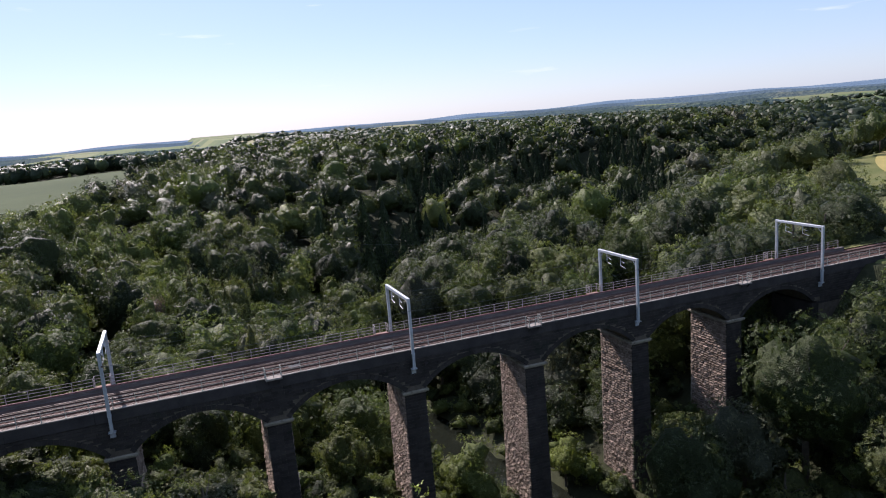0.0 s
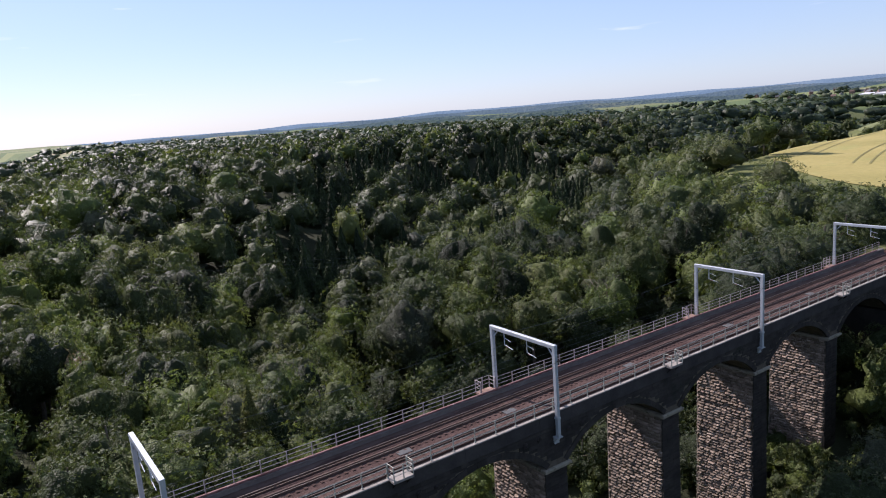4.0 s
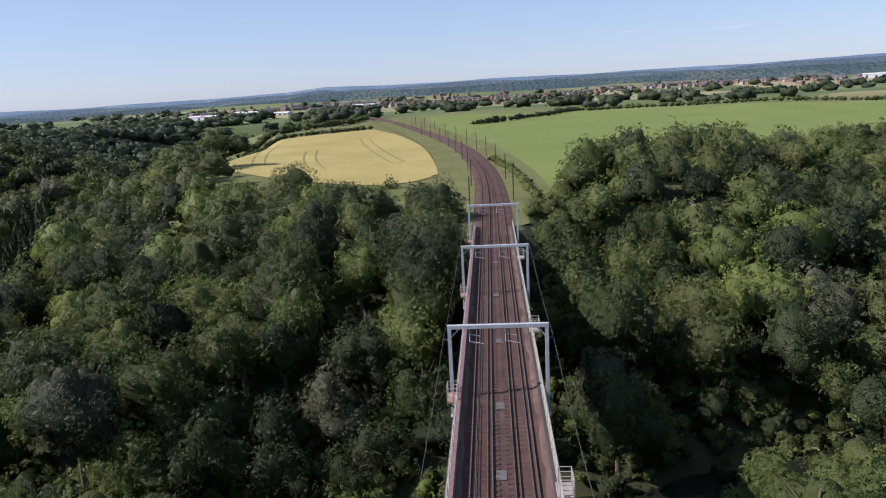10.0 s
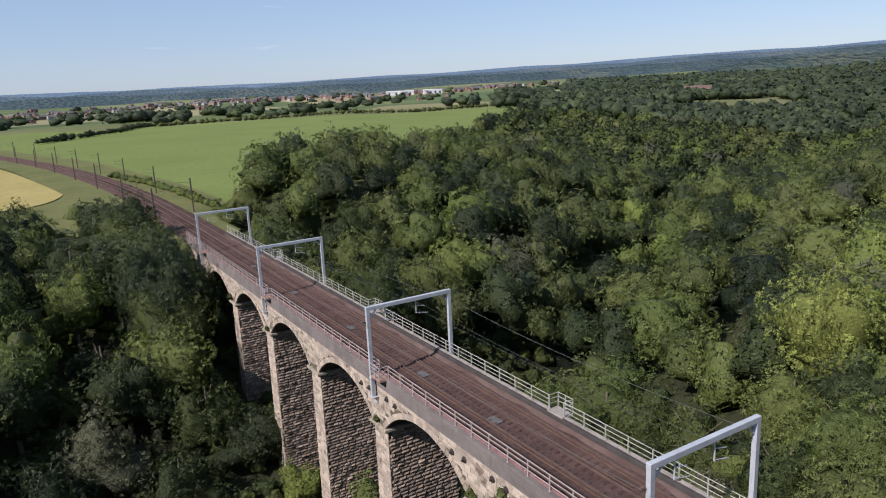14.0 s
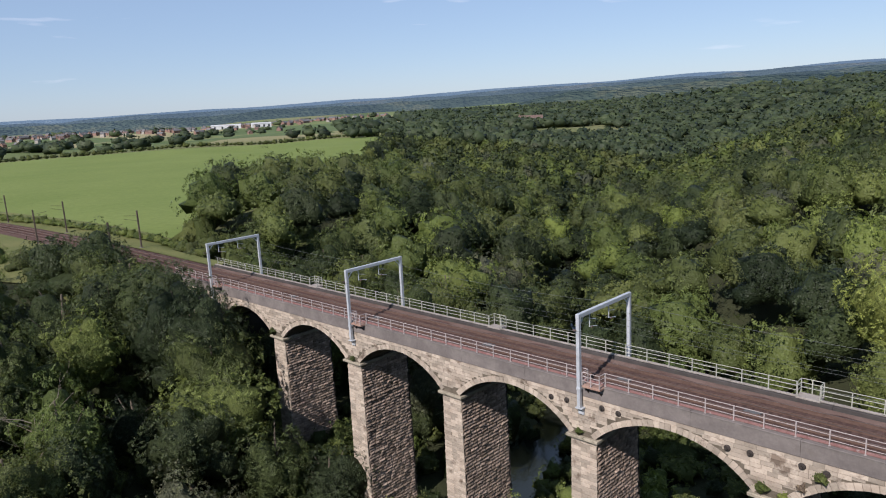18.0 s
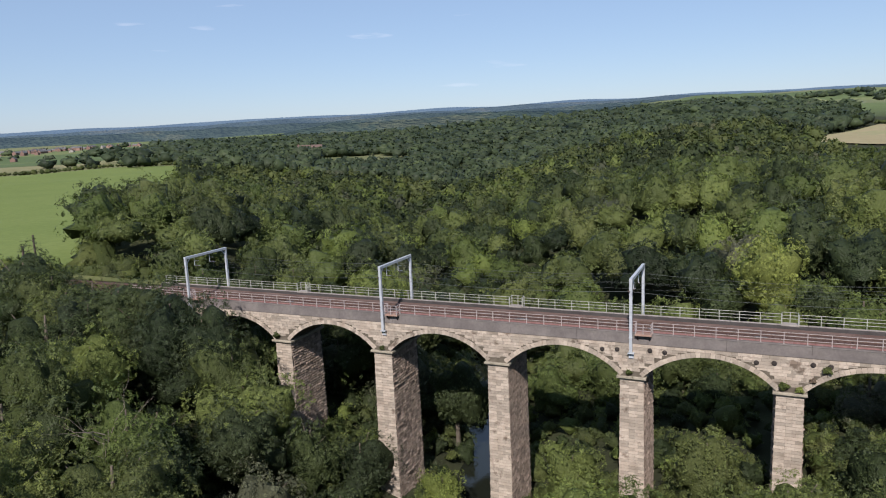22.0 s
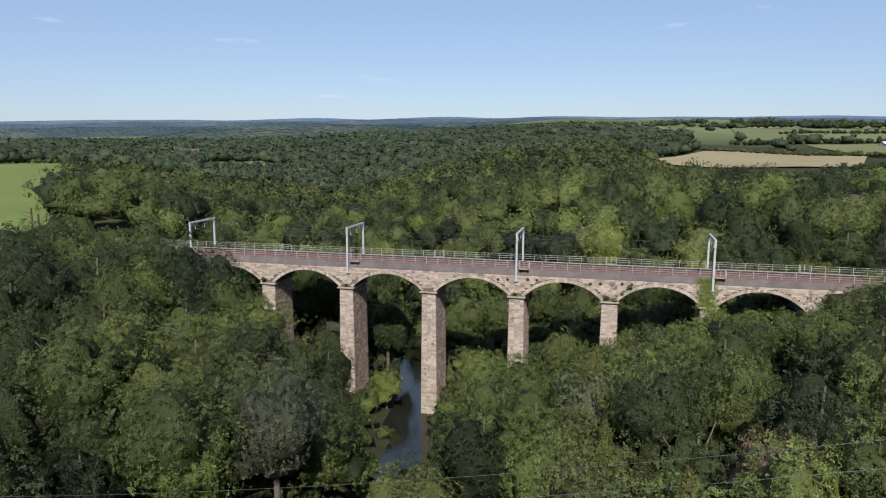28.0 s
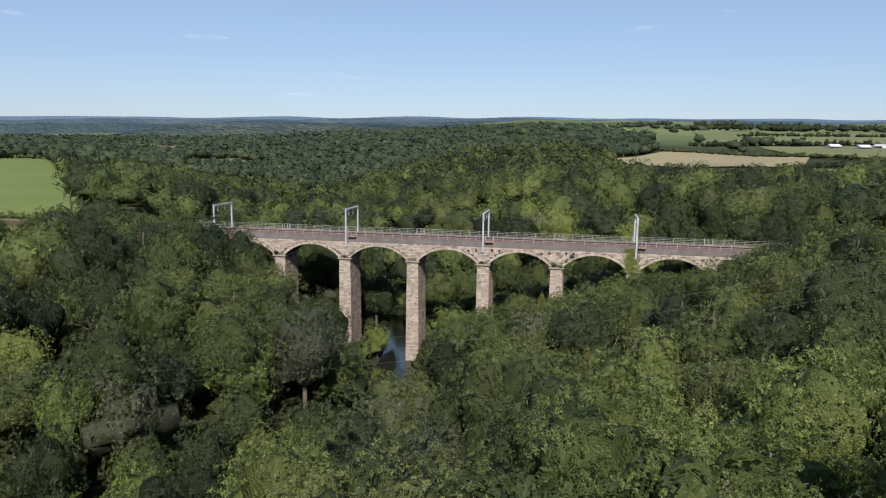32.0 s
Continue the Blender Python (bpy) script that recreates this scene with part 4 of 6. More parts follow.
SIDE_H, SIDE_S = Y0 + 0.12, Y1 - 0.12
REF_H = [-45.75, -15.25, 15.25, 47.2]
REF_S = [-31.9, -1.3, 28.6, 59.6]
railing(SIDE_H, -1, REF_H, M_HAND, "pale painted post-and-rail handrail on concrete coping")
railing(SIDE_S, 1, REF_S, M_PINK, "pale weathered handrail with rust on the deck edge")
duct = thing("cable_duct", "rust-red cable duct with flaking pale paint along the deck edge", "duct")
for x in np.arange(-76, 72, 4.0):
    part("duct_length", Build().box(x + 0.01, x + 3.99, Y1 - 0.40, Y1 - 0.22, 1.14, 1.30, 0.015).mesh("duct_length", M_RUST), duct)


def refuge(x, y, s, mat, plate):
    """A small platform that stands out from the deck edge, with its own rails."""
    r = thing("refuge_platform", "small railed refuge platform on the deck edge", "platform", "refuges")
    o = y + s * 0.85
    part("floor", Build().box(x - 0.85, x + 0.85, min(y - s * 0.2, o), max(y - s * 0.2, o), 0.95, 1.15, 0.02).mesh("floor", plate), r, "plated refuge floor")
    for dx in (-0.6, 0.6):
        part("bracket", Build().beam((x + dx, y + s * 0.04, 0.2), (x + dx, o - s * 0.1, 0.95), 0.08, 0.12).mesh("bracket", M_DARKIRON), r)
    for px, py in ((x - 0.8, y), (x - 0.8, o), (x + 0.8, o), (x + 0.8, y), (x, o)):
        part("post", Build().box(px - 0.035, px + 0.035, py - 0.035, py + 0.035, 1.14, 2.28).mesh("post", mat), r)
    for z in (1.56, 1.92, 2.26):
        part("bar", Build().line([(x - 0.8, y, z), (x - 0.8, o, z), (x + 0.8, o, z), (x + 0.8, y, z)], 0.028, 6).mesh("bar", mat), r)


for x in REF_H:
    refuge(x, SIDE_H, -1, M_HAND, M_COPING)
for x in REF_S:
    refuge(x, SIDE_S, 1, M_PINK, M_PLATE)

# ---------------------------------------------------------------- portals and wires
PORTALS = [-30.9, 0.0, 29.95, 61.05]
LEG_S, LEG_H, TOP = 5.62, -2.45, 7.02


for x in PORTALS:
    p = thing("catenary_portal", "grey galvanised steel portal frame spanning both tracks", "portal", "overhead line portals")
    for y, s in ((LEG_S, 1), (LEG_H, -1)):
        leg = part("leg", Build().box(x - 0.15, x + 0.15, y - 0.15, y + 0.15, -1.05, TOP - 0.2, 0.02).mesh("leg", M_GALV), p)
        foot = Build().box(x - 0.34, x + 0.34, min(y - s * 0.5, y + s * 0.2), max(y - s * 0.5, y + s * 0.2), -1.12, -1.04, 0.01).box(x - 0.26, x + 0.26, y - 0.3 * s - 0.1, y - 0.3 * s + 0.1, -1.7, -1.1)
        foot.beam((x - 0.22, y, -1.1), (x - 0.22, y - s * 0.38, -1.65), 0.06, 0.1).beam((x + 0.22, y, -1.1), (x + 0.22, y - s * 0.38, -1.65), 0.06, 0.1)
        part("foot_bracket", foot.mesh("foot_bracket", M_GALV), leg, "bolted steel wall bracket")
        part("knee_brace", Build().beam((x, y - s * 0.1, TOP - 1.1), (x, y - s * 0.95, TOP - 0.22), 0.07, 0.09).mesh("knee_brace", M_GALV), p)
        part("clamp", Build().box(x - 0.19, x + 0.19, y - 0.19, y + 0.19, 0.55, 0.72, 0.01).mesh("clamp", M_GALV), leg)
        part("insulator", Build().bar((x + 0.16, y + s * 0.05, 5.6), (x + 0.16, y + s * 0.55, 5.75), 0.05, 8).bar((x + 0.16, y + s * 0.2, 5.645), (x + 0.16, y + s * 0.26, 5.66), 0.1, 8).bar((x + 0.16, y + s * 0.36, 5.69), (x + 0.16, y + s * 0.42, 5.71), 0.1, 8).mesh("insulator", M_RAIL), leg, "brown ceramic insulator")
    part("boom", Build().box(x - 0.16, x + 0.16, LEG_H - 0.16, LEG_S + 0.16, TOP - 0.34, TOP, 0.02).mesh("boom", M_GALV), p)
    for off in (1.5, -1.5):
        y = 1.55 + off
        arm = part("registration_arm", Build().bar((x, y + 0.9, TOP - 0.34), (x, y + 0.9, 5.5), 0.045, 6).bar((x, y + 0.9, 5.55), (x, y - 0.25, 5.32), 0.03, 6).bar((x, y + 0.9, 6.2), (x, y, 6.0), 0.03, 6).mesh("registration_arm", M_GALV), p)
        part("insulator", Build().bar((x, y + 0.65, 5.44), (x, y + 0.45, 5.40), 0.08, 8).mesh("insulator", M_RAIL), arm, "brown ceramic insulator")


def sag(x, a, b, drop):
    u = (x - a) / (b - a)
    return -4 * drop * u * (1 - u)


for off in (1.5, -1.5):
    w = thing("overhead_wire", "thin contact and carrier wires over a track", "wire", "overhead wires")
    car, con = [], []
    for a, b in zip(PORTALS[:-1], PORTALS[1:]):
        for x in np.linspace(a, b, 12, endpoint=False):
            zc = 6.0 + float(sag(x, a, b, 0.45))
            car.append((x, 1.55 + off, zc))
            con.append((x, 1.55 + off, 5.3))
            part("dropper", Build().bar((x, 1.55 + off, 5.3), (x, 1.55 + off, zc), 0.006, 3).mesh("dropper", M_WIRE), w)
    part("carrier_wire", Build().tube(car, 0.008).mesh("carrier_wire", M_WIRE), w)
    part("contact_wire", Build().tube(con, 0.008).mesh("contact_wire", M_WIRE), w)
for y, z in ((LEG_S + 0.55, 5.75), (LEG_H - 0.55, 5.75)):
    pts = [(x, y, z + float(sag(x, a, b, 0.5))) for a, b in zip(PORTALS[:-1], PORTALS[1:]) for x in np.linspace(a, b, 12, endpoint=False)]
    thing("feeder_cable", "thin feeder cable strung along the portal legs", "cable", "feeder cables", data=Build().tube(pts, 0.016).mesh("feeder_cable", M_WIRE))

# masts of the line beyond the viaduct
for i, x in enumerate((94, 132, 168, 200, 232, 262, 292, 325, 360, 400, 440)):
    for s in (1, -1):
        xx = x + (0 if s > 0 else 11)
        y = float(track_y(xx)) + s * 4.9
        z = float(land(np.array([xx]), np.array([y]))[0])
        mast = thing("line_mast", "dark brown overhead line mast beside the track", "mast", "line masts")
        part("shaft", Build().box(xx - 0.13, xx + 0.13, y - 0.13, y + 0.13, z - 0.3, z + 7.6, 0.02).mesh("shaft", M_POLE), mast)
        part("base", Build().box(xx - 0.35, xx + 0.35, y - 0.35, y + 0.35, z - 0.3, z + 0.45, 0.04).mesh("base", M_CONC), mast, "concrete mast base")
        part("cantilever", Build().bar((xx, y, z + 6.6), (xx, y - s * 2.6, z + 6.9), 0.035, 5).bar((xx, y, z + 5.6), (xx, y - s * 2.6, z + 6.3), 0.03, 5).mesh("cantilever", M_POLE), mast)


# ---------------------------------------------------------------- trees
def rhombs(p, nrm, size, rng, ratio=0.62):
    """Leaf sprays: one bent four-cornered leaf mass at each point, facing along its normal."""
    k = len(p)
    r = rng.normal(size=(k, 3))
    t1 = np.cross(nrm, r)
    t1 /= np.linalg.norm(t1, axis=1)[:, None] + 1e-9
    t2 = np.cross(nrm, t1)
    s = (size * rng.uniform(0.6, 1.35, k))[:, None]
    a = p + t1 * s
    b = p + t2 * s * ratio * rng.uniform(0.6, 1.2, (k, 1)) - nrm * s * 0.18
    c = p - t1 * s * rng.uniform(0.7, 1.1, (k, 1)) - nrm * s * rng.uniform(0, 0.35, (k, 1))
    d = p - t2 * s * ratio * rng.uniform(0.6, 1.2, (k, 1)) - nrm * s * 0.18
    v = np.stack([a, b, c, d], 1).reshape(-1, 3)
    return v, np.arange(4 * k).reshape(k, 4)


def crown(seed, radius, rise, boughs, knots, leaves, leaf, grid, jitter=0.42):
    """A broad crown, its middle at the origin: rounded boughs swell from a dome, knots of twigs from the boughs,
    with leaf sprays over the whole of it. boughs, knots: how many of each; grid: the cuts of the dim inner body."""
    rng = np.random.RandomState(seed)
    turn = rng.normal(size=(boughs + knots, 3))
    turn /= np.linalg.norm(turn, axis=1)[:, None]
    turn[:, 2] = np.where(turn[:, 2] < -0.45, -turn[:, 2], turn[:, 2])
    form = np.array([radius, radius, rise])
    big = turn[:boughs] * form * rng.uniform(0.50, 0.86, (boughs, 1))
    big_r = radius * rng.uniform(0.19, 0.34, boughs)

    def reach(d, c, r):
        """How far from the middle a way leaves the balls, and which ball."""
        along = d @ c.T
        inside_root = r ** 2 - (c ** 2).sum(1) + along ** 2
        far = np.where(inside_root > 0, along + np.sqrt(np.maximum(inside_root, 0)), -1)
        k = far.argmax(1)
        return far[np.arange(len(d)), k], k

    def dome(d):
        low = np.where(d[:, 2] < 0, 0.72, 1.0)
        return 0.56 * low / np.sqrt((d[:, 0] / radius) ** 2 + (d[:, 1] / radius) ** 2 + (d[:, 2] / rise) ** 2)

    small_d = turn[boughs:]
    t0 = np.maximum(reach(small_d, big, big_r)[0], dome(small_d))
    small_r = radius * rng.uniform(0.08, 0.17, knots)
    small = small_d * (t0 + small_r * rng.uniform(-0.45, 0.30, knots))[:, None]
    balls, ball_r = np.vstack([big, small]), np.concatenate([big_r, small_r])

    def skin(d):
        t, k = reach(d, balls, ball_r)
        own = dome(d)
        p = d * np.maximum(t, own)[:, None]
        n = np.where((t > own)[:, None], p - balls[k], p / form ** 2)
        return p, n / (np.linalg.norm(n, axis=1)[:, None] + 1e-9)

    d = rng.normal(size=(leaves, 3))
    d /= np.linalg.norm(d, axis=1)[:, None]
    d[:, 2] = np.where(d[:, 2] < -0.35, -d[:, 2], d[:, 2])
    p, nrm = skin(d)
    p = p * rng.uniform(0.95, 1.045, (leaves, 1))
    nrm = nrm + rng.normal(size=nrm.shape) * jitter + (0, 0, 0.12)
    nrm /= np.linalg.norm(nrm, axis=1)[:, None]
    v, q = rhombs(p, nrm, leaf, rng)
    nu, nv = grid
    ph, th = np.meshgrid(np.arange(nu) * 2 * math.pi / nu, np.arange(1, nv) * math.pi / nv)
    d = np.stack([np.sin(th) * np.cos(ph), np.sin(th) * np.sin(ph), np.cos(th)], -1).reshape(-1, 3)
    d = np.vstack([d, [[0, 0, 1.0], [0, 0, -1.0]]])
    body = d * (np.maximum(reach(d, big, big_r)[0], dome(d)) * 0.86)[:, None]
    m, n = len(v), (nv - 1) * nu
    rows = [(m + j * nu + i, m + (j + 1) * nu + i, m + (j + 1) * nu + (i + 1) % nu, m + j * nu + (i + 1) % nu) for j in range(nv - 2) for i in range(nu)]
    tris = [(m + n, m + i, m + (i + 1) % nu) for i in range(nu)] + [(m + n + 1, m + n - nu + (i + 1) % nu, m + n - nu + i) for i in range(nu)]
    return np.vstack([v, body]), np.vstack([q, rows]), np.array(tris), len(q)


def conifer(seed, radius, height, tiers, per, leaf):
    """A narrow spire, its foot at the origin: ragged drooping skirts of boughs, with sprays at their rims."""
    rng = np.random.RandomState(seed)
    p, nrm, vs, ts, n = [], [], [], [], 0
    for k in range(tiers):
        u = k / tiers
        rr = radius * (1 - u) ** 0.9 + 0.15
        zt, zb = height * min(1.0, 0.16 + 0.84 * (u + 1.9 / tiers)), height * (0.12 + 0.84 * u)
        m = 10
        an = np.arange(m) * 2 * math.pi / m + rng.uniform(0, 1)
        rad = rr * np.where(np.arange(m) % 2, 0.62, 1.05) * rng.uniform(0.85, 1.15, m)
        rim = np.stack([np.cos(an) * rad, np.sin(an) * rad, np.full(m, zb) - rad * 0.2 + rng.uniform(-0.15, 0.15, m)], -1)
        vs.append(np.vstack([rim, [[0, 0, zt]]]))
        ts.append(np.array([(i, (i + 1) % m, m) for i in range(m)]) + n)
        n += m + 1
        q = max(3, int(per * (1 - 0.6 * u)))
        an = rng.uniform(0, 2 * math.pi, q)
        rad = rr * rng.uniform(0.5, 1.08, q)
        p.append(np.stack([np.cos(an) * rad, np.sin(an) * rad, zb + (zt - zb) * (1 - rad / (rr * 1.1)) + 0.1], -1))
        nrm.append(np.stack([np.cos(an), np.sin(an), np.full(q, 0.9)], -1) + rng.normal(size=(q, 3)) * 0.4)
    p, nrm = np.concatenate(p), np.concatenate(nrm)
    nrm /= np.linalg.norm(nrm, axis=1)[:, None]
    v, q = rhombs(p, nrm, leaf, rng, 0.5)
    return np.concatenate([v] + vs), q, np.concatenate(ts) + len(v), len(q)


def trunk(seed, height, girth, reach):
    """A tapered trunk with forking limbs, its foot at the origin."""
    rng = np.random.RandomState(seed)
    b = Build()
    b.bar((0, 0, -0.6), (0.1, 0.05, height * 0.5), girth, 8, girth * 0.7)
    b.bar((0.1, 0.05, height * 0.5), (0.0, 0.2, height * 0.88), girth * 0.7, 7, girth * 0.25)
    for i in range(6):
        an, z = i * 1.05 + rng.uniform(0, 0.8), height * rng.uniform(0.35, 0.6)
        tip = np.array([math.cos(an) * reach, math.sin(an) * reach, z + height * rng.uniform(0.12, 0.32)])
        mid = np.array([math.cos(an) * reach * 0.45, math.sin(an) * reach * 0.45, z + height * 0.09])
        b.bar((0.05, 0.05, z), mid, girth * 0.4, 6, girth * 0.25)
        b.bar(mid, tip, girth * 0.25, 5, girth * 0.1)
    return b


def grow_joined(name, picks, shapes, mat, label, category="trees", inner=None, smooth=True):
    """One mesh of many trees: each pick is x, y, z, scale, turn, stretch, shape."""
    vs, qs, ls, ts, n = [], [], [], [], 0
    for x, y, z, s, a, st, k in picks:
        v, q, t, leaves = shapes[int(k) % len(shapes)]
        ca, sa = math.cos(a) * s, math.sin(a) * s
        vs.append(np.stack([v[:, 0] * ca - v[:, 1] * sa + x, v[:, 0] * sa + v[:, 1] * ca + y, v[:, 2] * s * st + z], -1))
        qs.append(q[:leaves] + n)
        ls.append(q[leaves:] + n)
        ts.append(t + n)
        n += len(v)
    if not vs:
        return None
    qs = np.concatenate(qs)
    groups = [qs, np.concatenate(ls), np.concatenate(ts)]
    me = mesh_of(name, np.concatenate(vs), groups, mat, smooth=smooth, inner=(inner or mat, len(qs)))
    tone = np.random.RandomState(len(picks)).uniform(0, 1, len(picks))
    me.attributes.new("tree_tone", "FLOAT", "POINT").data.foreach_set("value", np.repeat(tone, [len(v) for v in vs]).astype(np.float32))
    return tagged(new(name, me), label, category, kind="stuff")


def inside(x, y, poly):
    hit = np.zeros(np.shape(x), bool)
    for (x0, y0), (x1, y1) in zip(poly, np.roll(poly, -1, axis=0)):
        cross = ((y0 > y) != (y1 > y)) & (x < (x1 - x0) * (y - y0) / (y1 - y0 + 1e-9) + x0)
        hit ^= cross
    return hit


def headroom(x, y):
    """How high trees may reach beside the viaduct, where the piers and arches stand clear, and elsewhere, lowered to
    fit the camera's view of the fields.
    """
    lim = np.interp(x, [-75, -62, -54, -48, -38, -27, -15, -5, 5, 12, 27, 33, 42, 50, 60, 72, 95], [14, 8.5, 5.0, 1.5, -1.5, -3.5, -7.5, -9, -13, -19, -19, -14, -6.0, -2.5, 0.5, 5, 12])
    off = np.maximum(np.abs(y - 1.5) - 9, 0)
    lim = lim - np.where(y < 0, 8.0, 0) * np.clip((x + 25) / 15, 0, 1) * np.clip((60 - x) / 12, 0, 1) * np.clip((22 - off) / 12, 0, 1)
    lim = lim + np.where(y > 0, 0.16, 0.2) * off + np.maximum(off - 35, 0) * 0.4
    lim = np.where((y > 60) & (x < (y - 178) * 0.38 - 38), np.minimum(lim, 7.5), lim)
    lim = lim + 6.0 * bank_side(x, y) * np.clip((y - 28) / 14, 0, 1) * np.clip((60 - y) / 15, 0, 1)
    gorge = (y > 52) & (y < 190) & (off_line(x, y, RIVER) < 15) & (bank_side(x, y) < 0.5)
    lim = np.where(gorge, np.minimum(lim, -13.0 + 0.3 * off_line(x, y, RIVER)), lim)
    # trees kept under the camera's sight line to the barley field
    view = 9.0 - (x - 60) * 0.07
    return np.where((x > 70) & (x < 215) & (y > 5) & (y < 42 + 0.45 * (x - 60)), np.minimum(lim, view), lim)


def scatter(x0, x1, y0, y1, step, seed, zone, clearing=1.0):
    """Tree places on a jittered grid where woods grow: x, y, ground and tree height."""
    rng = np.random.RandomState(seed)
    gx, gy = np.meshgrid(np.arange(x0, x1, step), np.arange(y0, y1, step))
    gx = (gx + (np.arange(gx.shape[0]) % 2)[:, None] * step * 0.5).ravel() + rng.uniform(-0.38, 0.38, gx.size) * step
    gy = gy.ravel() + rng.uniform(-0.38, 0.38, gy.size) * step
    ok = zone(gx, gy)
    gx, gy = gx[ok], gy[ok]
    ok = off_line(gx, gy, RIVER) > np.interp(gy, [-90, -62, -50, -16, -6, 25, 45, 58, 110, 150], [2.5, 2.5, 3.5, 6.5, 7.0, 7.4, 7.2, 2.4, 1.6, 1.6]) * clearing
    for poly in FIELDS.values():
        ok &= ~inside(gx, gy, poly)
    strip_w = np.where((gx > -62) & (gx < 64), 3.7 + 2.9, np.where(gx > 64, 10.0, 8.0))
    ok &= np.abs(gy - track_y(gx)) > strip_w
    ok &= ~((gx > 78) & (gy < 0) & (gy > -14 - (gx - 112) * 0.62))
    gx, gy = gx[ok], gy[ok]
    return gx, gy, land(gx, gy), rng


def kind_of(x, y, rng):
    """Which sort of tree grows where: patches of one sort, mixed at their edges."""
    v = wave(x, y, 46, 21) * 0.30 + rng.normal(size=len(x)) * 0.62 - 0.45 * np.clip((y - 70) / 15, 0, 1) * (1 - bank_side(x, y)) * np.clip((x + 15) / 15, 0, 1) + np.clip((y - 45) / 40, 0, 1) * np.clip((130 - y) / 20, 0, 1) * 0.3 - 0.42 * np.clip((x - 14) / 10, 0, 1) * np.clip((y - 4) / 6, 0, 1) * np.clip((75 - y) / 25, 0, 1) * np.clip((110 - x) / 20, 0, 1)
    return np.array([0, 1, 4, 2, 3])[np.digitize(v, [-0.22, 0.30, 0.36, 0.85])]


SORTS = [("dark", "dark green"), ("mid", "mid green"), ("fresh", "fresh green"), ("olive", "olive green"), ("grey", "grey-green")]


def seen_side(x, y):
    """The part of the country that lies open to view from the air round the viaduct."""
    return np.where(y > 0, x > -45 - 0.24 * (y + 60), x > -50 - 0.66 * (150 - y))


UPLAND = np.array([(-20, -400), (-52, -250), (-100, -165), (-420, -150), (-900, -1420), (-100, -1420), (-80, -525)], float)
near_zone = lambda x, y: (x > -80) & (x < 78) & (y > -34) & (y < np.where(x < 18, 122, 104)) & (x > -62 - 0.35 * np.abs(y - 20))
mid_zone = lambda x, y: ~near_zone(x, y) & seen_side(x, y) & ~inside(x, y, UPLAND)

near_shapes = [crown(100 + i, 4.3, 4.6 + 0.2 * (i % 4), 18 + i % 5, 110, 2000, 0.225, (20, 12), 0.44) for i in range(8)]
mid_shapes = [crown(200 + i, 4.9, 4.9, 15, 60, 500, 0.44, (13, 8), 0.46) for i in range(6)]
mid2_shapes = [crown(250 + i, 5.2, 5.0, 11, 28, 110, 0.80, (11, 7), 0.42) for i in range(5)]
far_shapes = [crown(300 + i, 6.4, 5.6, 9, 8, 14, 1.2, (9, 6)) for i in range(4)]
dist_shapes = [crown(500 + i, 11.0, 7.0, 6, 4, 5, 2.4, (8, 4)) for i in range(3)]
pine_shapes = [conifer(400 + i, 3.3, 13.5, 9, 12, 0.6) for i in range(4)]
shrub_shapes = [crown(600 + i, 1.5, 1.5, 8, 16, 75, 0.26, (8, 5), 0.7) for i in range(4)]

# near trees: 300 round the viaduct stand singly, the rest as one wood a sort
x, y, z, rng = scatter(-85, 105, -45, 124, 8.5, 31, near_zone)
sort = kind_of(x, y, rng)
scale = 0.9 + 0.95 * rng.beta(1.5, 1.8, len(x))
tall = 11.6 + 2.4 * scale + rng.normal(size=len(x)) * 1.8 - 1.0
top = np.minimum(z + tall, headroom(x, y))
ok = (top - z) > 3.2
x, y, z, sort, scale, top = (a[ok] for a in (x, y, z, sort, scale, top))
height = top - z
scale = np.minimum(scale, height / 5.6)
rank = np.argsort(np.abs(y - 12) * 0.8 + np.abs(x - 5) * 0.45)
near_meshes = {}
trunks = [trunk(50 + i, 10.0, 0.26, 2.3).mesh("trunk", M_BARK) for i in range(4)]


def crown_mesh(shapes, k, tone, leaves=NEAR):
    if (k, tone) not in near_meshes:
        v, q, t, n = shapes[k]
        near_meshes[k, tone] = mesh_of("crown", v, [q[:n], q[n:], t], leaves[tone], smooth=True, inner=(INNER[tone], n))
    return near_meshes[k, tone]


def single_tree(x, y, z, height, scale, tone, word, k, turn, stretch=1.0, label="", trunk_no=0):
    size = "tall" if height > 12 else ("low" if height < 7 else "")
    ob = thing("broadleaf_tree", label or " ".join(f"{size} broadleaf tree in full {word} summer leaf".split()), "tree", "trees round the viaduct", at=pose(x, y, z, 0, 0, turn))
    part("trunk", trunks[trunk_no % 4], ob, at=Matrix.Diagonal((scale, scale, height / 10.5, 1)))
    stretch = max(stretch, min(1.3, height / (9.0 * scale)))
    part("crown", crown_mesh(near_shapes, k, tone), ob, at=Matrix.Translation((0, 0, height - 5.0 * scale * stretch)) @ Matrix.Diagonal((scale, scale, scale * stretch, 1)))
    return ob


single = set(rank[:285].tolist())
for i in rank[:285]:
    tone, word = SORTS[int(sort[i])]
    single_tree(float(x[i]), float(y[i]), float(z[i]), float(height[i]), float(scale[i]), tone, word, int(rng.randint(8)), float(rng.uniform(0, 360)), float(rng.uniform(0.9, 1.15)), trunk_no=int(i))
others = [i for i in range(len(x)) if i not in single]
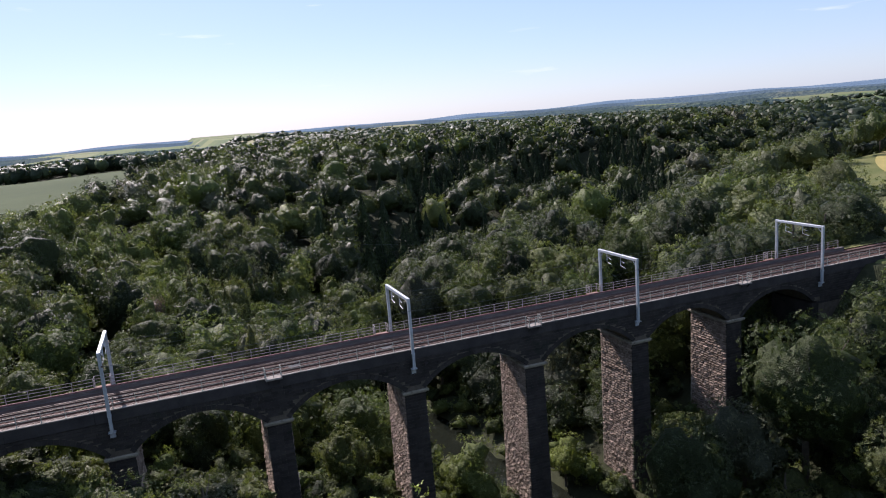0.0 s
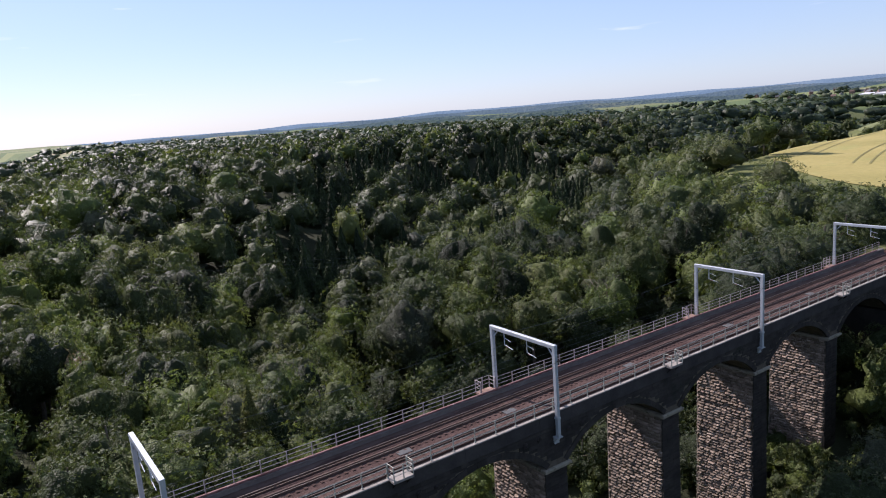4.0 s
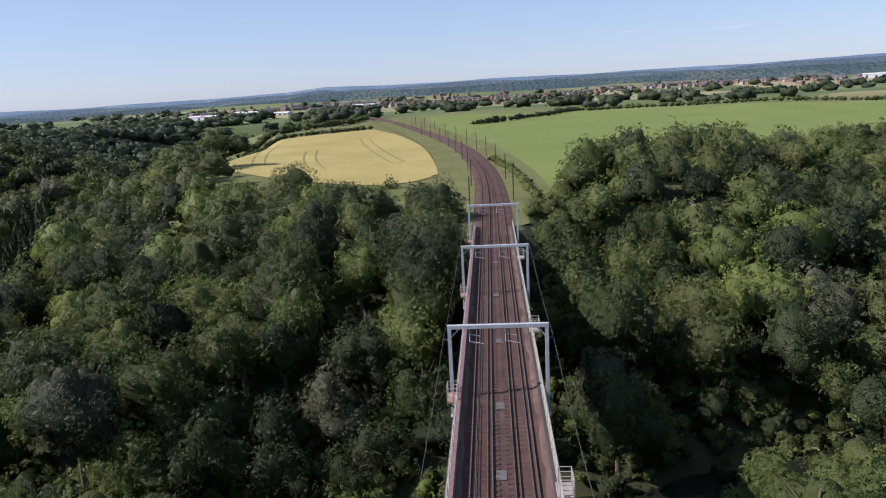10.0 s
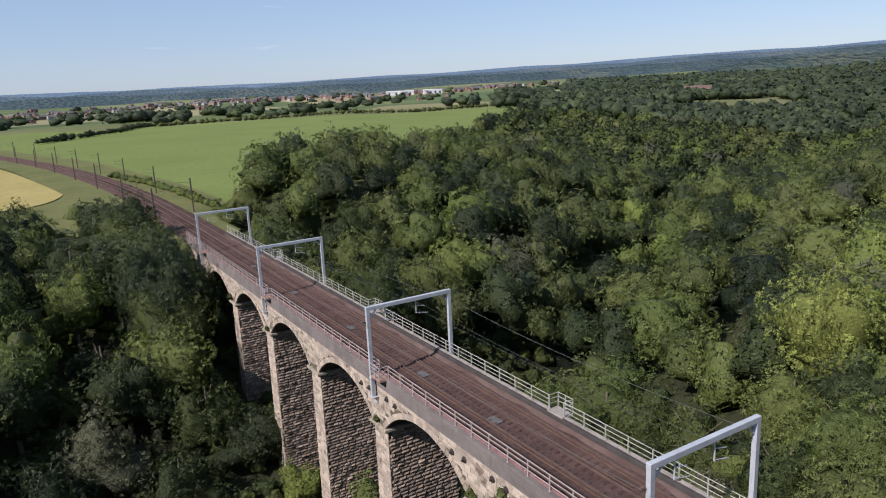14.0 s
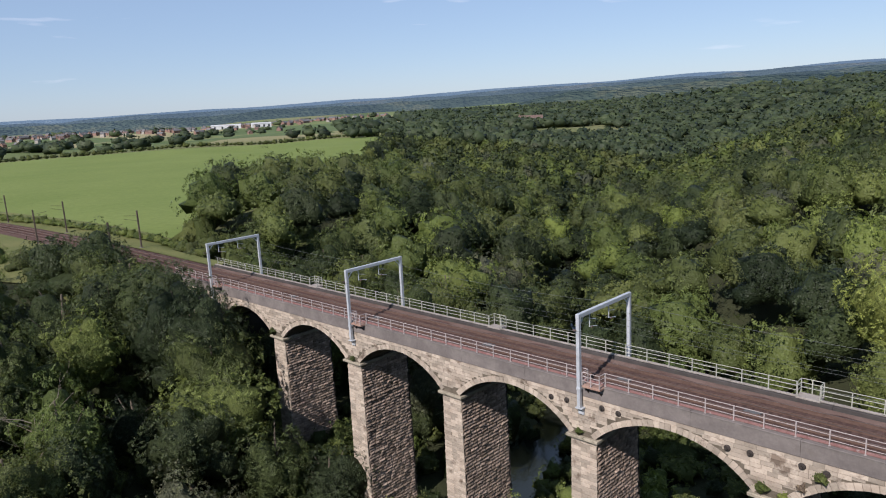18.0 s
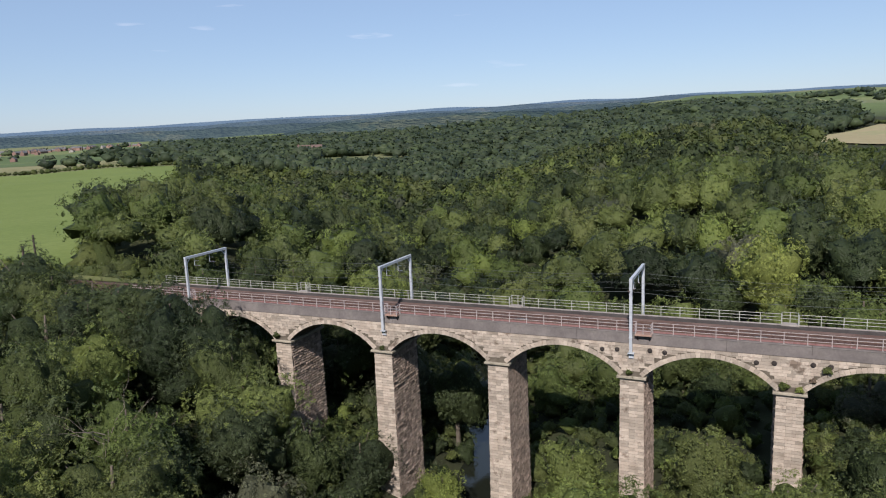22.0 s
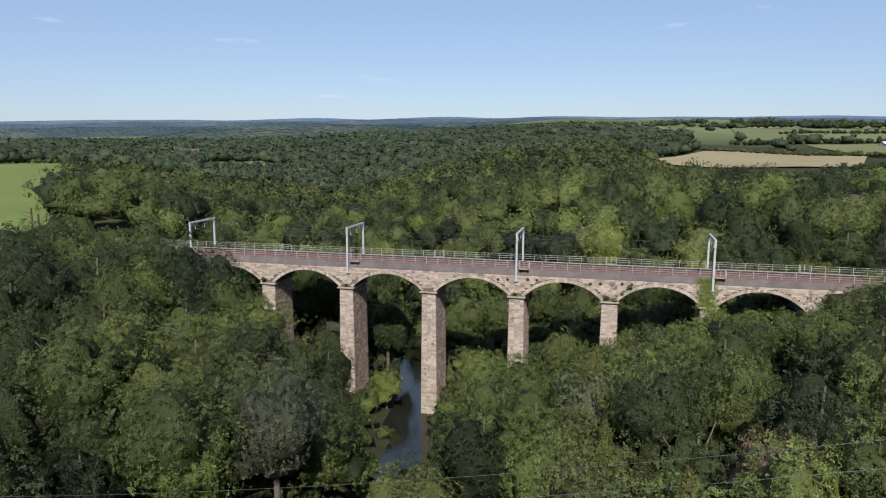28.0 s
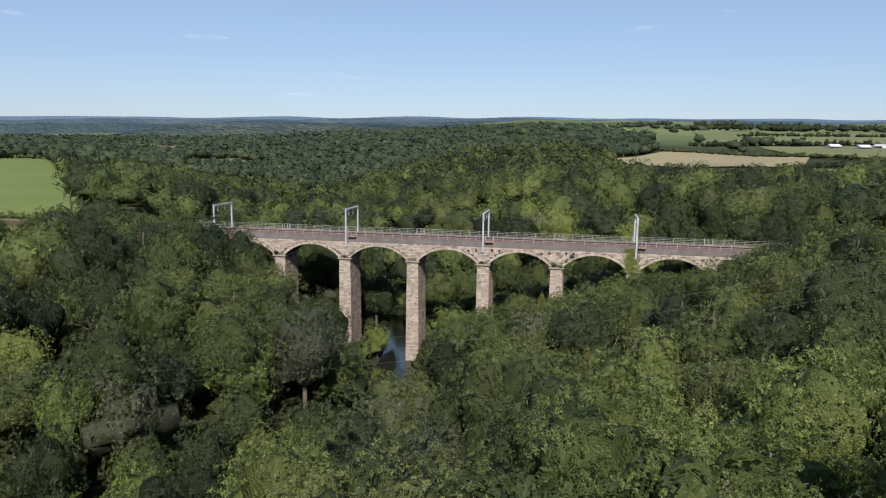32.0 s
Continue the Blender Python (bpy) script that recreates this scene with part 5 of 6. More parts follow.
for so, (tone, word) in enumerate(SORTS):
    picks = [(x[i], y[i], top[i] - 5.0 * scale[i], scale[i], rng.uniform(0, 6.28), rng.uniform(0.9, 1.15), rng.randint(8)) for i in others if sort[i] == so]
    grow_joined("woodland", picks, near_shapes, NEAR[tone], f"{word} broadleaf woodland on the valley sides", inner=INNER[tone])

# trees that stand out
for px, py, ptop, s, tone, word, label in ((84.9, 13.2, 9.0, 1.55, "dark", "dark green", "broad dark green tree beside the line at the viaduct's end"), 
                                           (133, 56.7, 9.5, 1.9, "mid", "mid", "broad round tree at the edge of the barley field"), (-13.1, -40, 5.0, 1.6, "lime", "lime", "bright lime-green tree among darker woods"),
                                           (-33, -30, 1.5, 1.5, "lime", "lime", "bright lime-green tree among darker woods"), 
                                           (44, -15.5, 0.3, 1.9, "mid", "mid", "broad round tree close beside the viaduct"), (29, -13.5, -9.0, 1.5, "dark", "dark", "dark tree between the piers"), (20, 53, -1.5, 1.6, "grey", "grey-green", "tall grey-green tree on the river bank"), (29, 61, -0.5, 1.8, "mid", "mid", "tall mid green tree on the river bank"), (27, 45, -4.0, 1.6, "mid", "mid", "tall mid green tree on the river bank"), (37, 76, 0.5, 1.7, "mid", "mid", "tall mid green tree above the river"), (-8, 46, -3.5, 1.7, "fresh", "fresh", "broad fresh green tree lit by the sun"), (-20, 40, -1.5, 1.7, "fresh", "fresh", "broad fresh green tree lit by the sun"), (56, -11.5, -0.5, 1.6, "mid", "mid", "mid green tree close beside the viaduct"), (73, -9.5, 3.0, 1.4, "mid", "mid", "mid green tree beside the railway"), (65, -10.5, 1.0, 1.5, "dark", "dark", "dark tree by the viaduct's end"), (37, -13, -8.5, 1.3, "grey", "grey", "grey-green tree between the piers"), (-57, 11.5, 3.8, 1.2, "mid", "mid", "mid green tree closing the viaduct's end"), (-64, 12.5, 7.0, 1.4, "dark", "dark", "dark tree closing the viaduct's end"), (-60, -9.5, 4.0, 1.3, "mid", "mid", "mid green tree closing the viaduct's end"), (57, 13.5, 5.5, 1.7, "dark", "dark", "dark tree by the viaduct's end"), (66, 13.5, 6.0, 1.7, "dark", "dark", "dark tree by the viaduct's end"), (72, 12.5, 6.0, 1.5, "dark", "dark", "dark tree beside the railway"), (79.5, 13, 6.5, 1.5, "mid", "mid", "mid green tree beside the railway"), (62, 12.5, 5.0, 1.5, "dark", "dark", "dark tree by the viaduct's end"), (92, 16.5, 6.5, 1.3, "dark", "dark", "dark round tree beside the railway"), (101, 15.5, 4.4, 0.8, "olive", "olive", "olive bushy tree on the railway bank"), (109, 16.5, 4.0, 0.75, "olive", "olive", "olive bushy tree on the railway bank"), (118, 18, 3.6, 0.7, "fresh", "fresh", "pale green bush on the railway bank"), (52.5, 12.8, 3.6, 1.6, "dark", "dark", "dark tree by the viaduct's end"), (75, 14.5, 5.0, 1.7, "mid", "mid", "mid green tree beside the railway"), (47, 14.0, 0.0, 1.5, "mid", "mid", "mid green tree close beside the viaduct"), (-74, -62, 14.5, 1.7, "dark", "dark", "tall dark tree standing over the wood"), (-32.1, 62.5, 0.0, 0.75, "brown", "brown", "browning half-dead tree among green ones"), (-28.7, 61.0, -1.2, 0.7, "brown", "brown", "browning half-dead tree among green ones"), (23.0, 5.5, -18.2, 0.8, "lime", "lime", "bright lime-green bush on the river bank"), (55.0, 2.6, -5.0, 0.9, "dark", "dark", "bushy tree under the end arch"), (57.5, 7.6, -3.0, 0.9, "mid", "mid", "bushy tree against the abutment"), (57.5, -3.2, -4.2, 0.8, "dark", "dark", "bushy tree against the abutment"), (7.3, 2.6, -13.6, 1.0, "fresh", "fresh", "fresh green tree between the piers"), (-7.6, 4.6, -8.8, 1.0, "mid", "mid", "mid green tree between the piers"), (-31, 10.5, -2.0, 0.8, "lime", "lime", "yellow-green ivy-clad tree against a pier")):
    pz = float(land(np.array([px]), np.array([py]))[0])
    single_tree(px, py, pz, ptop - pz, s, tone, word, int(px) % 8, 40.0 + px, 1.0, label, int(px) % 4)


larch_shapes = [conifer(450 + i, 2.9, 13.0, 15, 95, 0.30) for i in range(3)]
L_LARCH = foliage("larch_needles", (0.088, 0.094, 0.036), (0.128, 0.130, 0.052), 0.35, 8.0, gloss=0.08)
# larch inner body: the needle colour again, darkened as shade within the crown
L_LARCH_IN = foliage("larch_inner_shade", (0.050, 0.056, 0.024), (0.075, 0.080, 0.034), 0.2, gloss=0.05)
larch_meshes = [mesh_of("crown", v, [q, t], L_LARCH, inner=(L_LARCH_IN, n)) for v, q, t, n in larch_shapes]
for i, (px, py, ptop) in enumerate(((-15.8, 59.6, -1.8), (-13.5, 73.2, -2.2), (-21.7, 70.4, -0.5), (-29.3, 55.2, -1.0), (-8.6, 75.5, -3.5), (-3.7, 81.1, -4.0), (-14.2, 33.7, -2.6), (-19.0, 64.5, -1.5), (-24.5, 80.0, 0.2))):
    pz = float(land(np.array([px]), np.array([py]))[0])
    h = max(8.0, ptop - pz)
    ob = thing("larch_tree", "feathery olive-green larch tree standing among broadleaf woods", "tree", "larches", at=pose(px, py, pz, 0, 0, 70.0 * i))
    part("trunk", Build().bar((0, 0, -0.5), (0, 0, h * 0.93), 0.2, 7, 0.04).mesh("trunk", M_BARK), ob)
    part("crown", larch_meshes[i % 3], ob, at=Matrix.Diagonal((1.15, 1.15, h / 13.0, 1)))


def bare_tree(seed, x, y, z, height, mat, label):
    """A dead tree: a forking trunk and twisted bare limbs."""
    rng = np.random.RandomState(seed)
    b, limbs = Build(), Build()
    stem = [np.array([x, y, z - 0.5])]
    for i in range(5):
        stem.append(stem[-1] + (rng.uniform(-0.35, 0.35), rng.uniform(-0.35, 0.35), height * 0.19))
    for i in range(5):
        b.bar(stem[i], stem[i + 1], 0.15 * (1 - i * 0.17), 7, 0.15 * (1 - (i + 1) * 0.17))
    for i in range(26):
        p = stem[1 + i % 4] + (0, 0, rng.uniform(0, height * 0.15))
        d = np.array([math.cos(i * 2.4), math.sin(i * 2.4), rng.uniform(0.3, 1.3)])
        r = 0.055
        for j in range(5):
            q = p + d * height * 0.065 + rng.normal(size=3) * 0.22
            limbs.bar(p, q, r, 5, r * 0.72)
            if j > 0:
                w = q + (d + rng.normal(size=3) * 0.8) * height * 0.06
                limbs.bar(q, w, r * 0.55, 4, r * 0.25)
            p, r = q, r * 0.72
    ob = thing("dead_tree", label, "tree", "dead trees")
    part("trunk", b.mesh("trunk", mat), ob)
    part("branchwork", limbs.mesh("branchwork", mat), ob)


for i, (px, py, ptop, h) in enumerate(((45, 35, -2.8, 13), (40, 54, -4.5, 11), (47, 63, -3.5, 10))):
    bare_tree(900 + i, px, py, ptop - h, h, M_DEADWOOD, "bleached dead tree with bare twisted limbs")

# scrub on the banks and round the pier feet
x, y, z, rng = scatter(-62, 130, -75, 150, 3.0, 35, lambda x, y: (np.abs(y - 1.5) < 30) & (x < 78) | (off_line(x, y, RIVER) < 16), 0.55)
xx, yy, zz, _ = scatter(-60, 78, -34, 112, 5.2, 36, lambda x, y: (np.abs(y - 1.5) >= 24) & (off_line(x, y, RIVER) >= 16) & near_zone(x, y))
x, y, z, rng = np.concatenate([x, xx]), np.concatenate([y, yy]), np.concatenate([z, zz]), np.random.RandomState(36)
ok = (z + 2.2 < headroom(x, y) + 8) & (rng.uniform(size=len(x)) < 0.9)
gx2 = rng.uniform(-58, 58, 420)
gy2 = rng.uniform(-3.5, 6.5, 420)
d2 = off_line(gx2, gy2, RIVER)
clear = np.min(np.abs(gx2[:, None] - np.array(PIERS)), axis=1) > 2.4
k2 = (d2 > 5.5) & clear
x, y = np.concatenate([x[ok], gx2[k2]]), np.concatenate([y[ok], gy2[k2]])
z = land(x, y)
for j, tone in enumerate(("dark", "mid", "fresh", "olive")):
    picks = [(x[i], y[i], z[i] + 0.9, rng.uniform(0.9, 1.9), rng.uniform(0, 6.28), rng.uniform(0.8, 1.2), rng.randint(4)) for i in range(len(x)) if i % 4 == j]
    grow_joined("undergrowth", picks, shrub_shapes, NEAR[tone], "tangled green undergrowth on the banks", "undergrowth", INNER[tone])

# young trees filling the slope across the river
x, y, z, rng = scatter(30, 92, -80, -16, 5.0, 38, lambda x, y: off_line(x, y, RIVER) > 9)
for j, tone in enumerate(("dark", "mid", "dark")):
    picks = [(x[i], y[i], z[i] + 2.2, rng.uniform(1.8, 2.9), rng.uniform(0, 6.28), rng.uniform(0.9, 1.3), rng.randint(4)) for i in range(len(x)) if i % 3 == j]
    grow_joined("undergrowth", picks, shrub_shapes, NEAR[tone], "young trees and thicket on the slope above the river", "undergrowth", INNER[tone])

# woods further off, both sides of the valley
x, y, z, rng = scatter(-330, 420, -420, 430, 10.0, 32, mid_zone)
r = np.hypot(x - 10, y - 10)
keep = (r < 430) & ~((x > 110) & (y > -8) & (y < 30)) & ~((x > 225) & (y > -30) & (y < 165))
x, y, z = x[keep], y[keep], z[keep]
sort = kind_of(x, y, rng)
pine = (y > 98) & (wave(x, y, 90, 5) + 0.45 * rng.normal(size=len(x)) > 0.0) & (x < 260) & (off_line(x, y, RIVER) > 14) & (x < y * 0.9 + 30) & (x > (y - 178) * 0.38 + 15)
scale = 0.95 + 0.85 * rng.beta(1.5, 1.8, len(x))
tall = 11.0 - 7.0 * bank_side(x, y) * np.clip((x - 122) / 35, 0, 1) * np.clip((-30 - y) / 30, 0, 1) * np.clip((430 + y) / 60, 0, 1) + 2.4 * scale + rng.normal(size=len(x)) * 1.5
top = np.minimum(z + tall, headroom(x, y))
ok = top - z > 3.5
off = np.hypot(x - 5, y - 10)
for so, (tone, word) in enumerate(SORTS):
    for near, shapes, where in ((off < 235, mid_shapes, "further up the valley"), (off >= 235, mid2_shapes, "on the far valley sides")):
        picks = [(x[i], y[i], top[i] - 5.2 * scale[i], scale[i], rng.uniform(0, 6.28), rng.uniform(0.9, 1.2), rng.randint(30)) for i in np.nonzero((sort == so) & ~pine & ok & near)[0]]
        # inner bodies take the darker far tone, painted shade behind the sprays
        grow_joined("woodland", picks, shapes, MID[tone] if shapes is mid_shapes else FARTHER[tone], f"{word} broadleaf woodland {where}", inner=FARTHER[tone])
picks = [(x[i], y[i], z[i] - 0.5, rng.uniform(0.75, 1.08), rng.uniform(0, 6.28), rng.uniform(0.9, 1.1), rng.randint(4)) for i in np.nonzero(pine)[0]]
px, py, pz, prng = scatter(-60, 260, 104, 330, 6.4, 77, lambda x, y: (wave(x, y, 90, 5) > 0.1) & (x < 260) & (off_line(x, y, RIVER) > 14) & (x < y * 0.9 + 30) & (x > (y - 178) * 0.38 + 15))
picks += [(px[i], py[i], pz[i] - 0.5, prng.uniform(0.6, 1.0), prng.uniform(0, 6.28), prng.uniform(0.85, 1.05), prng.randint(4)) for i in range(len(px))]
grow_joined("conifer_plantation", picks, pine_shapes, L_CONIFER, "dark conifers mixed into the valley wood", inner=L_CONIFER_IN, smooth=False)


# far woods: coarser and wider apart with distance
def ring_scatter(r0, r1, ratio, seed, az0=-118, az1=108):
    rng = np.random.RandomState(seed)
    rs = np.exp(np.arange(math.log(r0), math.log(r1), ratio))
    out = []
    for r in rs:
        a = np.radians(np.arange(az0, az1, math.degrees(ratio))) + rng.uniform(0, ratio)
        a = a + rng.uniform(-0.4, 0.4, len(a)) * ratio
        q = r * np.exp(rng.uniform(-0.4, 0.4, len(a)) * ratio)
        out.append(np.stack([q * np.cos(a), q * np.sin(a)], -1))
    p = np.concatenate(out)
    return p[:, 0], p[:, 1], rng


def far_wood(x, y):
    r, az = np.hypot(x, y), np.degrees(np.arctan2(y, x))
    dense = (r < 900) & ~((az > -36) & (az < 26)) | (off_line(x, y, RIVER) < 140) | ((az < -42) & (az > -88) & (r < 1900)) | ((az > 26) & (r < 1300))
    w = dense & (wave(x, y, 300, 19) > -0.75) | (wave(x, y, 260, 9) + 0.5 * wave(x, y, 90, 10) > 0.35)
    for poly in FIELDS.values():
        w &= ~inside(x, y, poly)
    w &= ~inside(x, y, UPLAND) | (wave(x, y, 70, 15) > 0.95)
    town = (az > -42) & (az < 25) & (r > 560) & (r < 2200)
    w &= ~town | (wave(x, y, 110, 17) + 0.6 * wave(x, y, 45, 18) > 0.32)
    w &= ~((az > -36) & (az < 26) & (r < 640))
    return w & (np.abs(y - track_y(x)) > 14)


for r0, r1, ratio, shapes, lift in ((428, 1250, 0.0225, far_shapes, 4.0), (1250, 2100, 0.020, dist_shapes, 3.0)):
    x, y, rng = ring_scatter(r0, r1, ratio, 40 + int(r0))
    w = far_wood(x, y) & seen_side(x, y)
    x, y = x[w], y[w]
    z, rr = land(x, y), np.hypot(x, y)
    size = np.minimum(rr * ratio / (8.4 if r0 < 1000 else 19.0), 3.0)
    picks = [(x[i], y[i], z[i] + lift, size[i] * rng.uniform(0.8, 1.25), rng.uniform(0, 6.28), 1.25 / max(1.0, size[i]) ** 0.7, rng.randint(4)) for i in range(len(x))]
    grow_joined("far_woods", picks, shapes, L_FAR, "distant mixed woods out to the skyline")

# plants that have seeded themselves on the stonework
def wall_plant(x, y, z, s, tone, label):
    ob = thing("wall_plant", label, "plant", "wall plants", at=pose(x, y, z))
    part("stems", Build().bar((0, 0, -0.3), (0, 0.15, 0.3 * s), 0.03, 5, 0.015).bar((0, 0, -0.2), (0.15, 0.1, 0.35 * s), 0.025, 5, 0.01).mesh("stem", M_BARK), ob).name = "stem"
    v, q, t, n = shrub_shapes[int(abs(x) * 7) % 4]
    k = 0.42 * s
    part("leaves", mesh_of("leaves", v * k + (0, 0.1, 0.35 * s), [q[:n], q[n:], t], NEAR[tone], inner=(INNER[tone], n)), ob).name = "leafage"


for x, y, z, s, tone in ((30.4, 5.3, -3.75, 0.9, "olive"), (0.3, 5.3, -3.75, 0.9, "fresh"), (-14.6, 5.3, -3.75, 1.3, "fresh"), (-18.4, 5.3, -1.6, 1.2, "olive"), (-17.2, 5.3, -2.6, 0.8, "brown"), (46.6, 5.3, -3.75, 1.3, "olive"), (-16.1, 5.3, -3.75, 1.0, "lime")):
    wall_plant(x, y, z, s, tone, "small self-seeded plant on the viaduct stonework")
rng = np.random.RandomState(66)
m = 900
ix, iz = rng.normal(-30.2, 0.75, m), rng.uniform(-4.2, 0.9, m)
ip = np.stack([ix * 1.0, np.full(m, Y1 + 0.16) + rng.uniform(0, 0.22, m), iz], -1)
inr = np.stack([rng.normal(0, 0.35, m), np.ones(m), rng.normal(0.3, 0.35, m)], -1)
inr /= np.linalg.norm(inr, axis=1)[:, None]
iv, iq = rhombs(ip, inr, 0.26, rng)
thing("ivy", "yellow-green ivy sheet on the stonework below a portal leg", "ivy", data=mesh_of("ivy", iv, iq, NEAR["lime"]))


# ---------------------------------------------------------------- hedges, tramlines and the town
def hedge(name, pts, width, height, tone, label):
    """A hedge or line of bushes along a polyline."""
    rng = np.random.RandomState(int(abs(pts[0][0])) + 3)
    line = smooth_line(pts, 8)
    seg = np.hypot(*np.diff(line, axis=0).T)
    total = np.concatenate([[0], np.cumsum(seg)])
    s = np.arange(0, total[-1], width * 0.6)
    x, y = np.interp(s, total, line[:, 0]), np.interp(s, total, line[:, 1])
    x, y = x + rng.normal(size=len(x)) * width * 0.12, y + rng.normal(size=len(x)) * width * 0.12
    z = land(x, y)
    k = width / 10.0
    picks = [(x[i], y[i], z[i] + height * 0.4, k * rng.uniform(0.8, 1.3), rng.uniform(0, 6.28), height / (width * 0.75) * rng.uniform(0.7, 1.2), rng.randint(4)) for i in range(len(x))]
    ob = grow_joined(name, picks, [crown(700 + i, 6.3, 5.6, 7, 14, 40, 1.1, (10, 6)) for i in range(4)], MID[tone], label, "hedge", INNER[tone])
    ob["kind"] = "structure"


hedge("hedge", [(430, 12), (500, -30), (590, -75)], 5.5, 4.0, "dark", "dark clipped hedge between green fields")
hedge("hedge", [(604, -60), (590, -200), (520, -320), (462, -400)], 6.0, 4.0, "mid", "hedge along the far side of the green field")
hedge("hedge", [(352, 142), (400, 126), (446, 84)], 5.0, 3.2, "mid", "bushy hedge behind the barley field")
hedge("hedge", [(380, 160), (450, 150), (540, 120), (600, 116)], 8.0, 5.0, "mid", "belt of trees behind the barley field")
hedge("hedge", [(100, -9), (125, -8), (160, -5), (200, 1)], 3.0, 2.0, "fresh", "low scrub along the railway fence")
hedge("hedge", [(84, -11), (98, -14), (113, -21), (132, -44), (160, -84), (214, -154)], 7.0, 6.5, "mid", "scrub and low boughs along the wood's edge by the field")
hedge("hedge", [(214, -154), (300, -240), (452, -400)], 9.0, 8.0, "dark", "belt of trees along the field's far side")
hedge("hedge", [(86, -6), (98, -8), (108, -13)], 3.5, 2.5, "olive", "low scrub along the railway fence")
hedge("hedge", [(-195, 495), (-100, 490), (30, 440)], 13.0, 10.0, "dark", "tall hedge along the top of the meadow")
hedge("hedge", [(-84, -524), (-150, -474), (-186, -442), (-262, -345)], 7.0, 4.0, "mid", "field hedge on the upland")
hedge("hedge", [(-140, -330), (-160, -336), (-330, -415)], 6.0, 4.0, "dark", "field hedge on the upland")
hedge("hedge", [(-130, -700), (-300, -690), (-460, -690)], 8.0, 6.0, "dark", "field hedge on the upland")
hedge("hedge", [(-240, -1000), (-420, -1010), (-600, -1040)], 10.0, 6.0, "dark", "field hedge on the upland")
hedge("hedge", [(-230, -1430), (-500, -1450), (-800, -1450)], 22.0, 14.0, "dark", "dark shelter belt on the skyline")

# tramlines in the barley
for (ax, ay), (bx, by) in (((205, 36), (345, 72)), ((215, 92), (330, 120)), ((190, 62), (270, 84))):
    u = np.linspace(0, 1, 24)
    lane = Build()
    for side in (-1.6, 1.6):
        x, y = ax + (bx - ax) * u, ay + (by - ay) * u + side * 1.6 + 9 * u * (1 - u)
        z = land(x, y) + 0.6
        v = np.concatenate([np.column_stack([x, y - 0.35, z]), np.column_stack([x, y + 0.35, z])])
        lane.add(v, [(i, i + 1, i + 25, i + 24) for i in range(23)])
    tagged(new("tramline", lane.mesh("tramline", M_TRAMLINE)), "pair of tractor wheel lines through the barley", "tramline", kind="structure")


def house_parts(w, d, h, r):
    walls = Build().box(-w / 2, w / 2, -d / 2, d / 2, -2.0, h)
    walls.add([(-w / 2, -d / 2, h), (-w / 2, d / 2, h), (-w / 2, 0, h + r - 0.15), (w / 2, -d / 2, h), (w / 2, d / 2, h), (w / 2, 0, h + r - 0.15)], tris=[(0, 2, 1), (3, 4, 5)])
    roof = Build()
    e, o = w / 2 + 0.4, d / 2 + 0.5
    for s in (-1, 1):
        a = [(-e, s * o, h - 0.25), (e, s * o, h - 0.25), (e, 0, h + r), (-e, 0, h + r)]
        roof.add(a + [(x, y, z - 0.2) for x, y, z in a], [(0, 1, 2, 3), (7, 6, 5, 4), (0, 4, 5, 1), (1, 5, 6, 2), (3, 2, 6, 7), (0, 3, 7, 4)])
    chim = Build().box(w / 2 - 1.6, w / 2 - 0.7, -0.45, 0.45, h + r - 1.2, h + r + 1.3, 0.05)
    return walls, roof, chim


rng = np.random.RandomState(5)
styles = []
SIZES = [(9, 8, 5.2, 3.0), (9, 8, 5.2, 3.0), (22, 8.5, 5.4, 3.2), (12, 9, 3.2, 3.0)]
for (w, d, h, r), wm, rm in zip(SIZES, (M_BRICKWALL, M_RENDER, M_BRICKWALL, M_RENDER), (M_TILE, M_SLATE, M_SLATE, M_TILE)):
    a, b, c = house_parts(w, d, h, r)
    styles.append((a.mesh("wall", wm), b.mesh("roof", rm), c.mesh("chimney", wm)))
words = ("red brick house with a tiled roof", "pale rendered house with a slate roof", "terrace of red brick houses under slate", "pale bungalow with a tiled roof")
plots = []
for cx, cy, sx, sy, count in ((1620, -960, 130, 220, 150), (1800, 60, 170, 380, 230), (1560, 430, 110, 130, 60), (1820, -500, 150, 190, 110), (1460, 220, 130, 120, 80)):
    for _ in range(count):
        plots.append((rng.normal(cx, sx), rng.normal(cy, sy)))
plots = sorted((p for p in plots if p[0] > 1080), key=lambda p: math.hypot(*p))
far_walls, far_roofs = Build(), Build()
for i, (x, y) in enumerate(plots):
    k = int(rng.choice(4, p=[0.4, 0.25, 0.2, 0.15]))
    z, turn = float(land(np.array([x]), np.array([y]))[0]), float(rng.choice([10, 100, 35, 125]) + rng.normal() * 6)
    if i < 290:
        ob = thing("house", words[k] + " in the distant town", "house", "town houses", at=pose(x, y, z, 0, 0, turn))
        for nm, me in zip(("wall", "roof", "chimney"), styles[k]):
            part(nm, me, ob)
        continue
    ca, sa = math.cos(radians(turn)), math.sin(radians(turn))
    for b, into in zip(house_parts(*SIZES[k]), (far_walls, far_roofs, far_walls)):
        v = np.concatenate(b.v)
        into.add(np.stack([v[:, 0] * ca - v[:, 1] * sa + x, v[:, 0] * sa + v[:, 1] * ca + y, v[:, 2] + z], -1), np.concatenate(b.q) if b.q else (), np.concatenate(b.t) if b.t else ())
town = thing("far_town", "hazy far streets of brick houses beyond the fields", "houses", kind="stuff")
tagged(part("walls", far_walls.mesh("walls", M_BRICKWALL), town), kind="stuff")
tagged(part("roofs", far_roofs.mesh("roofs", M_SLATE), town), kind="stuff")


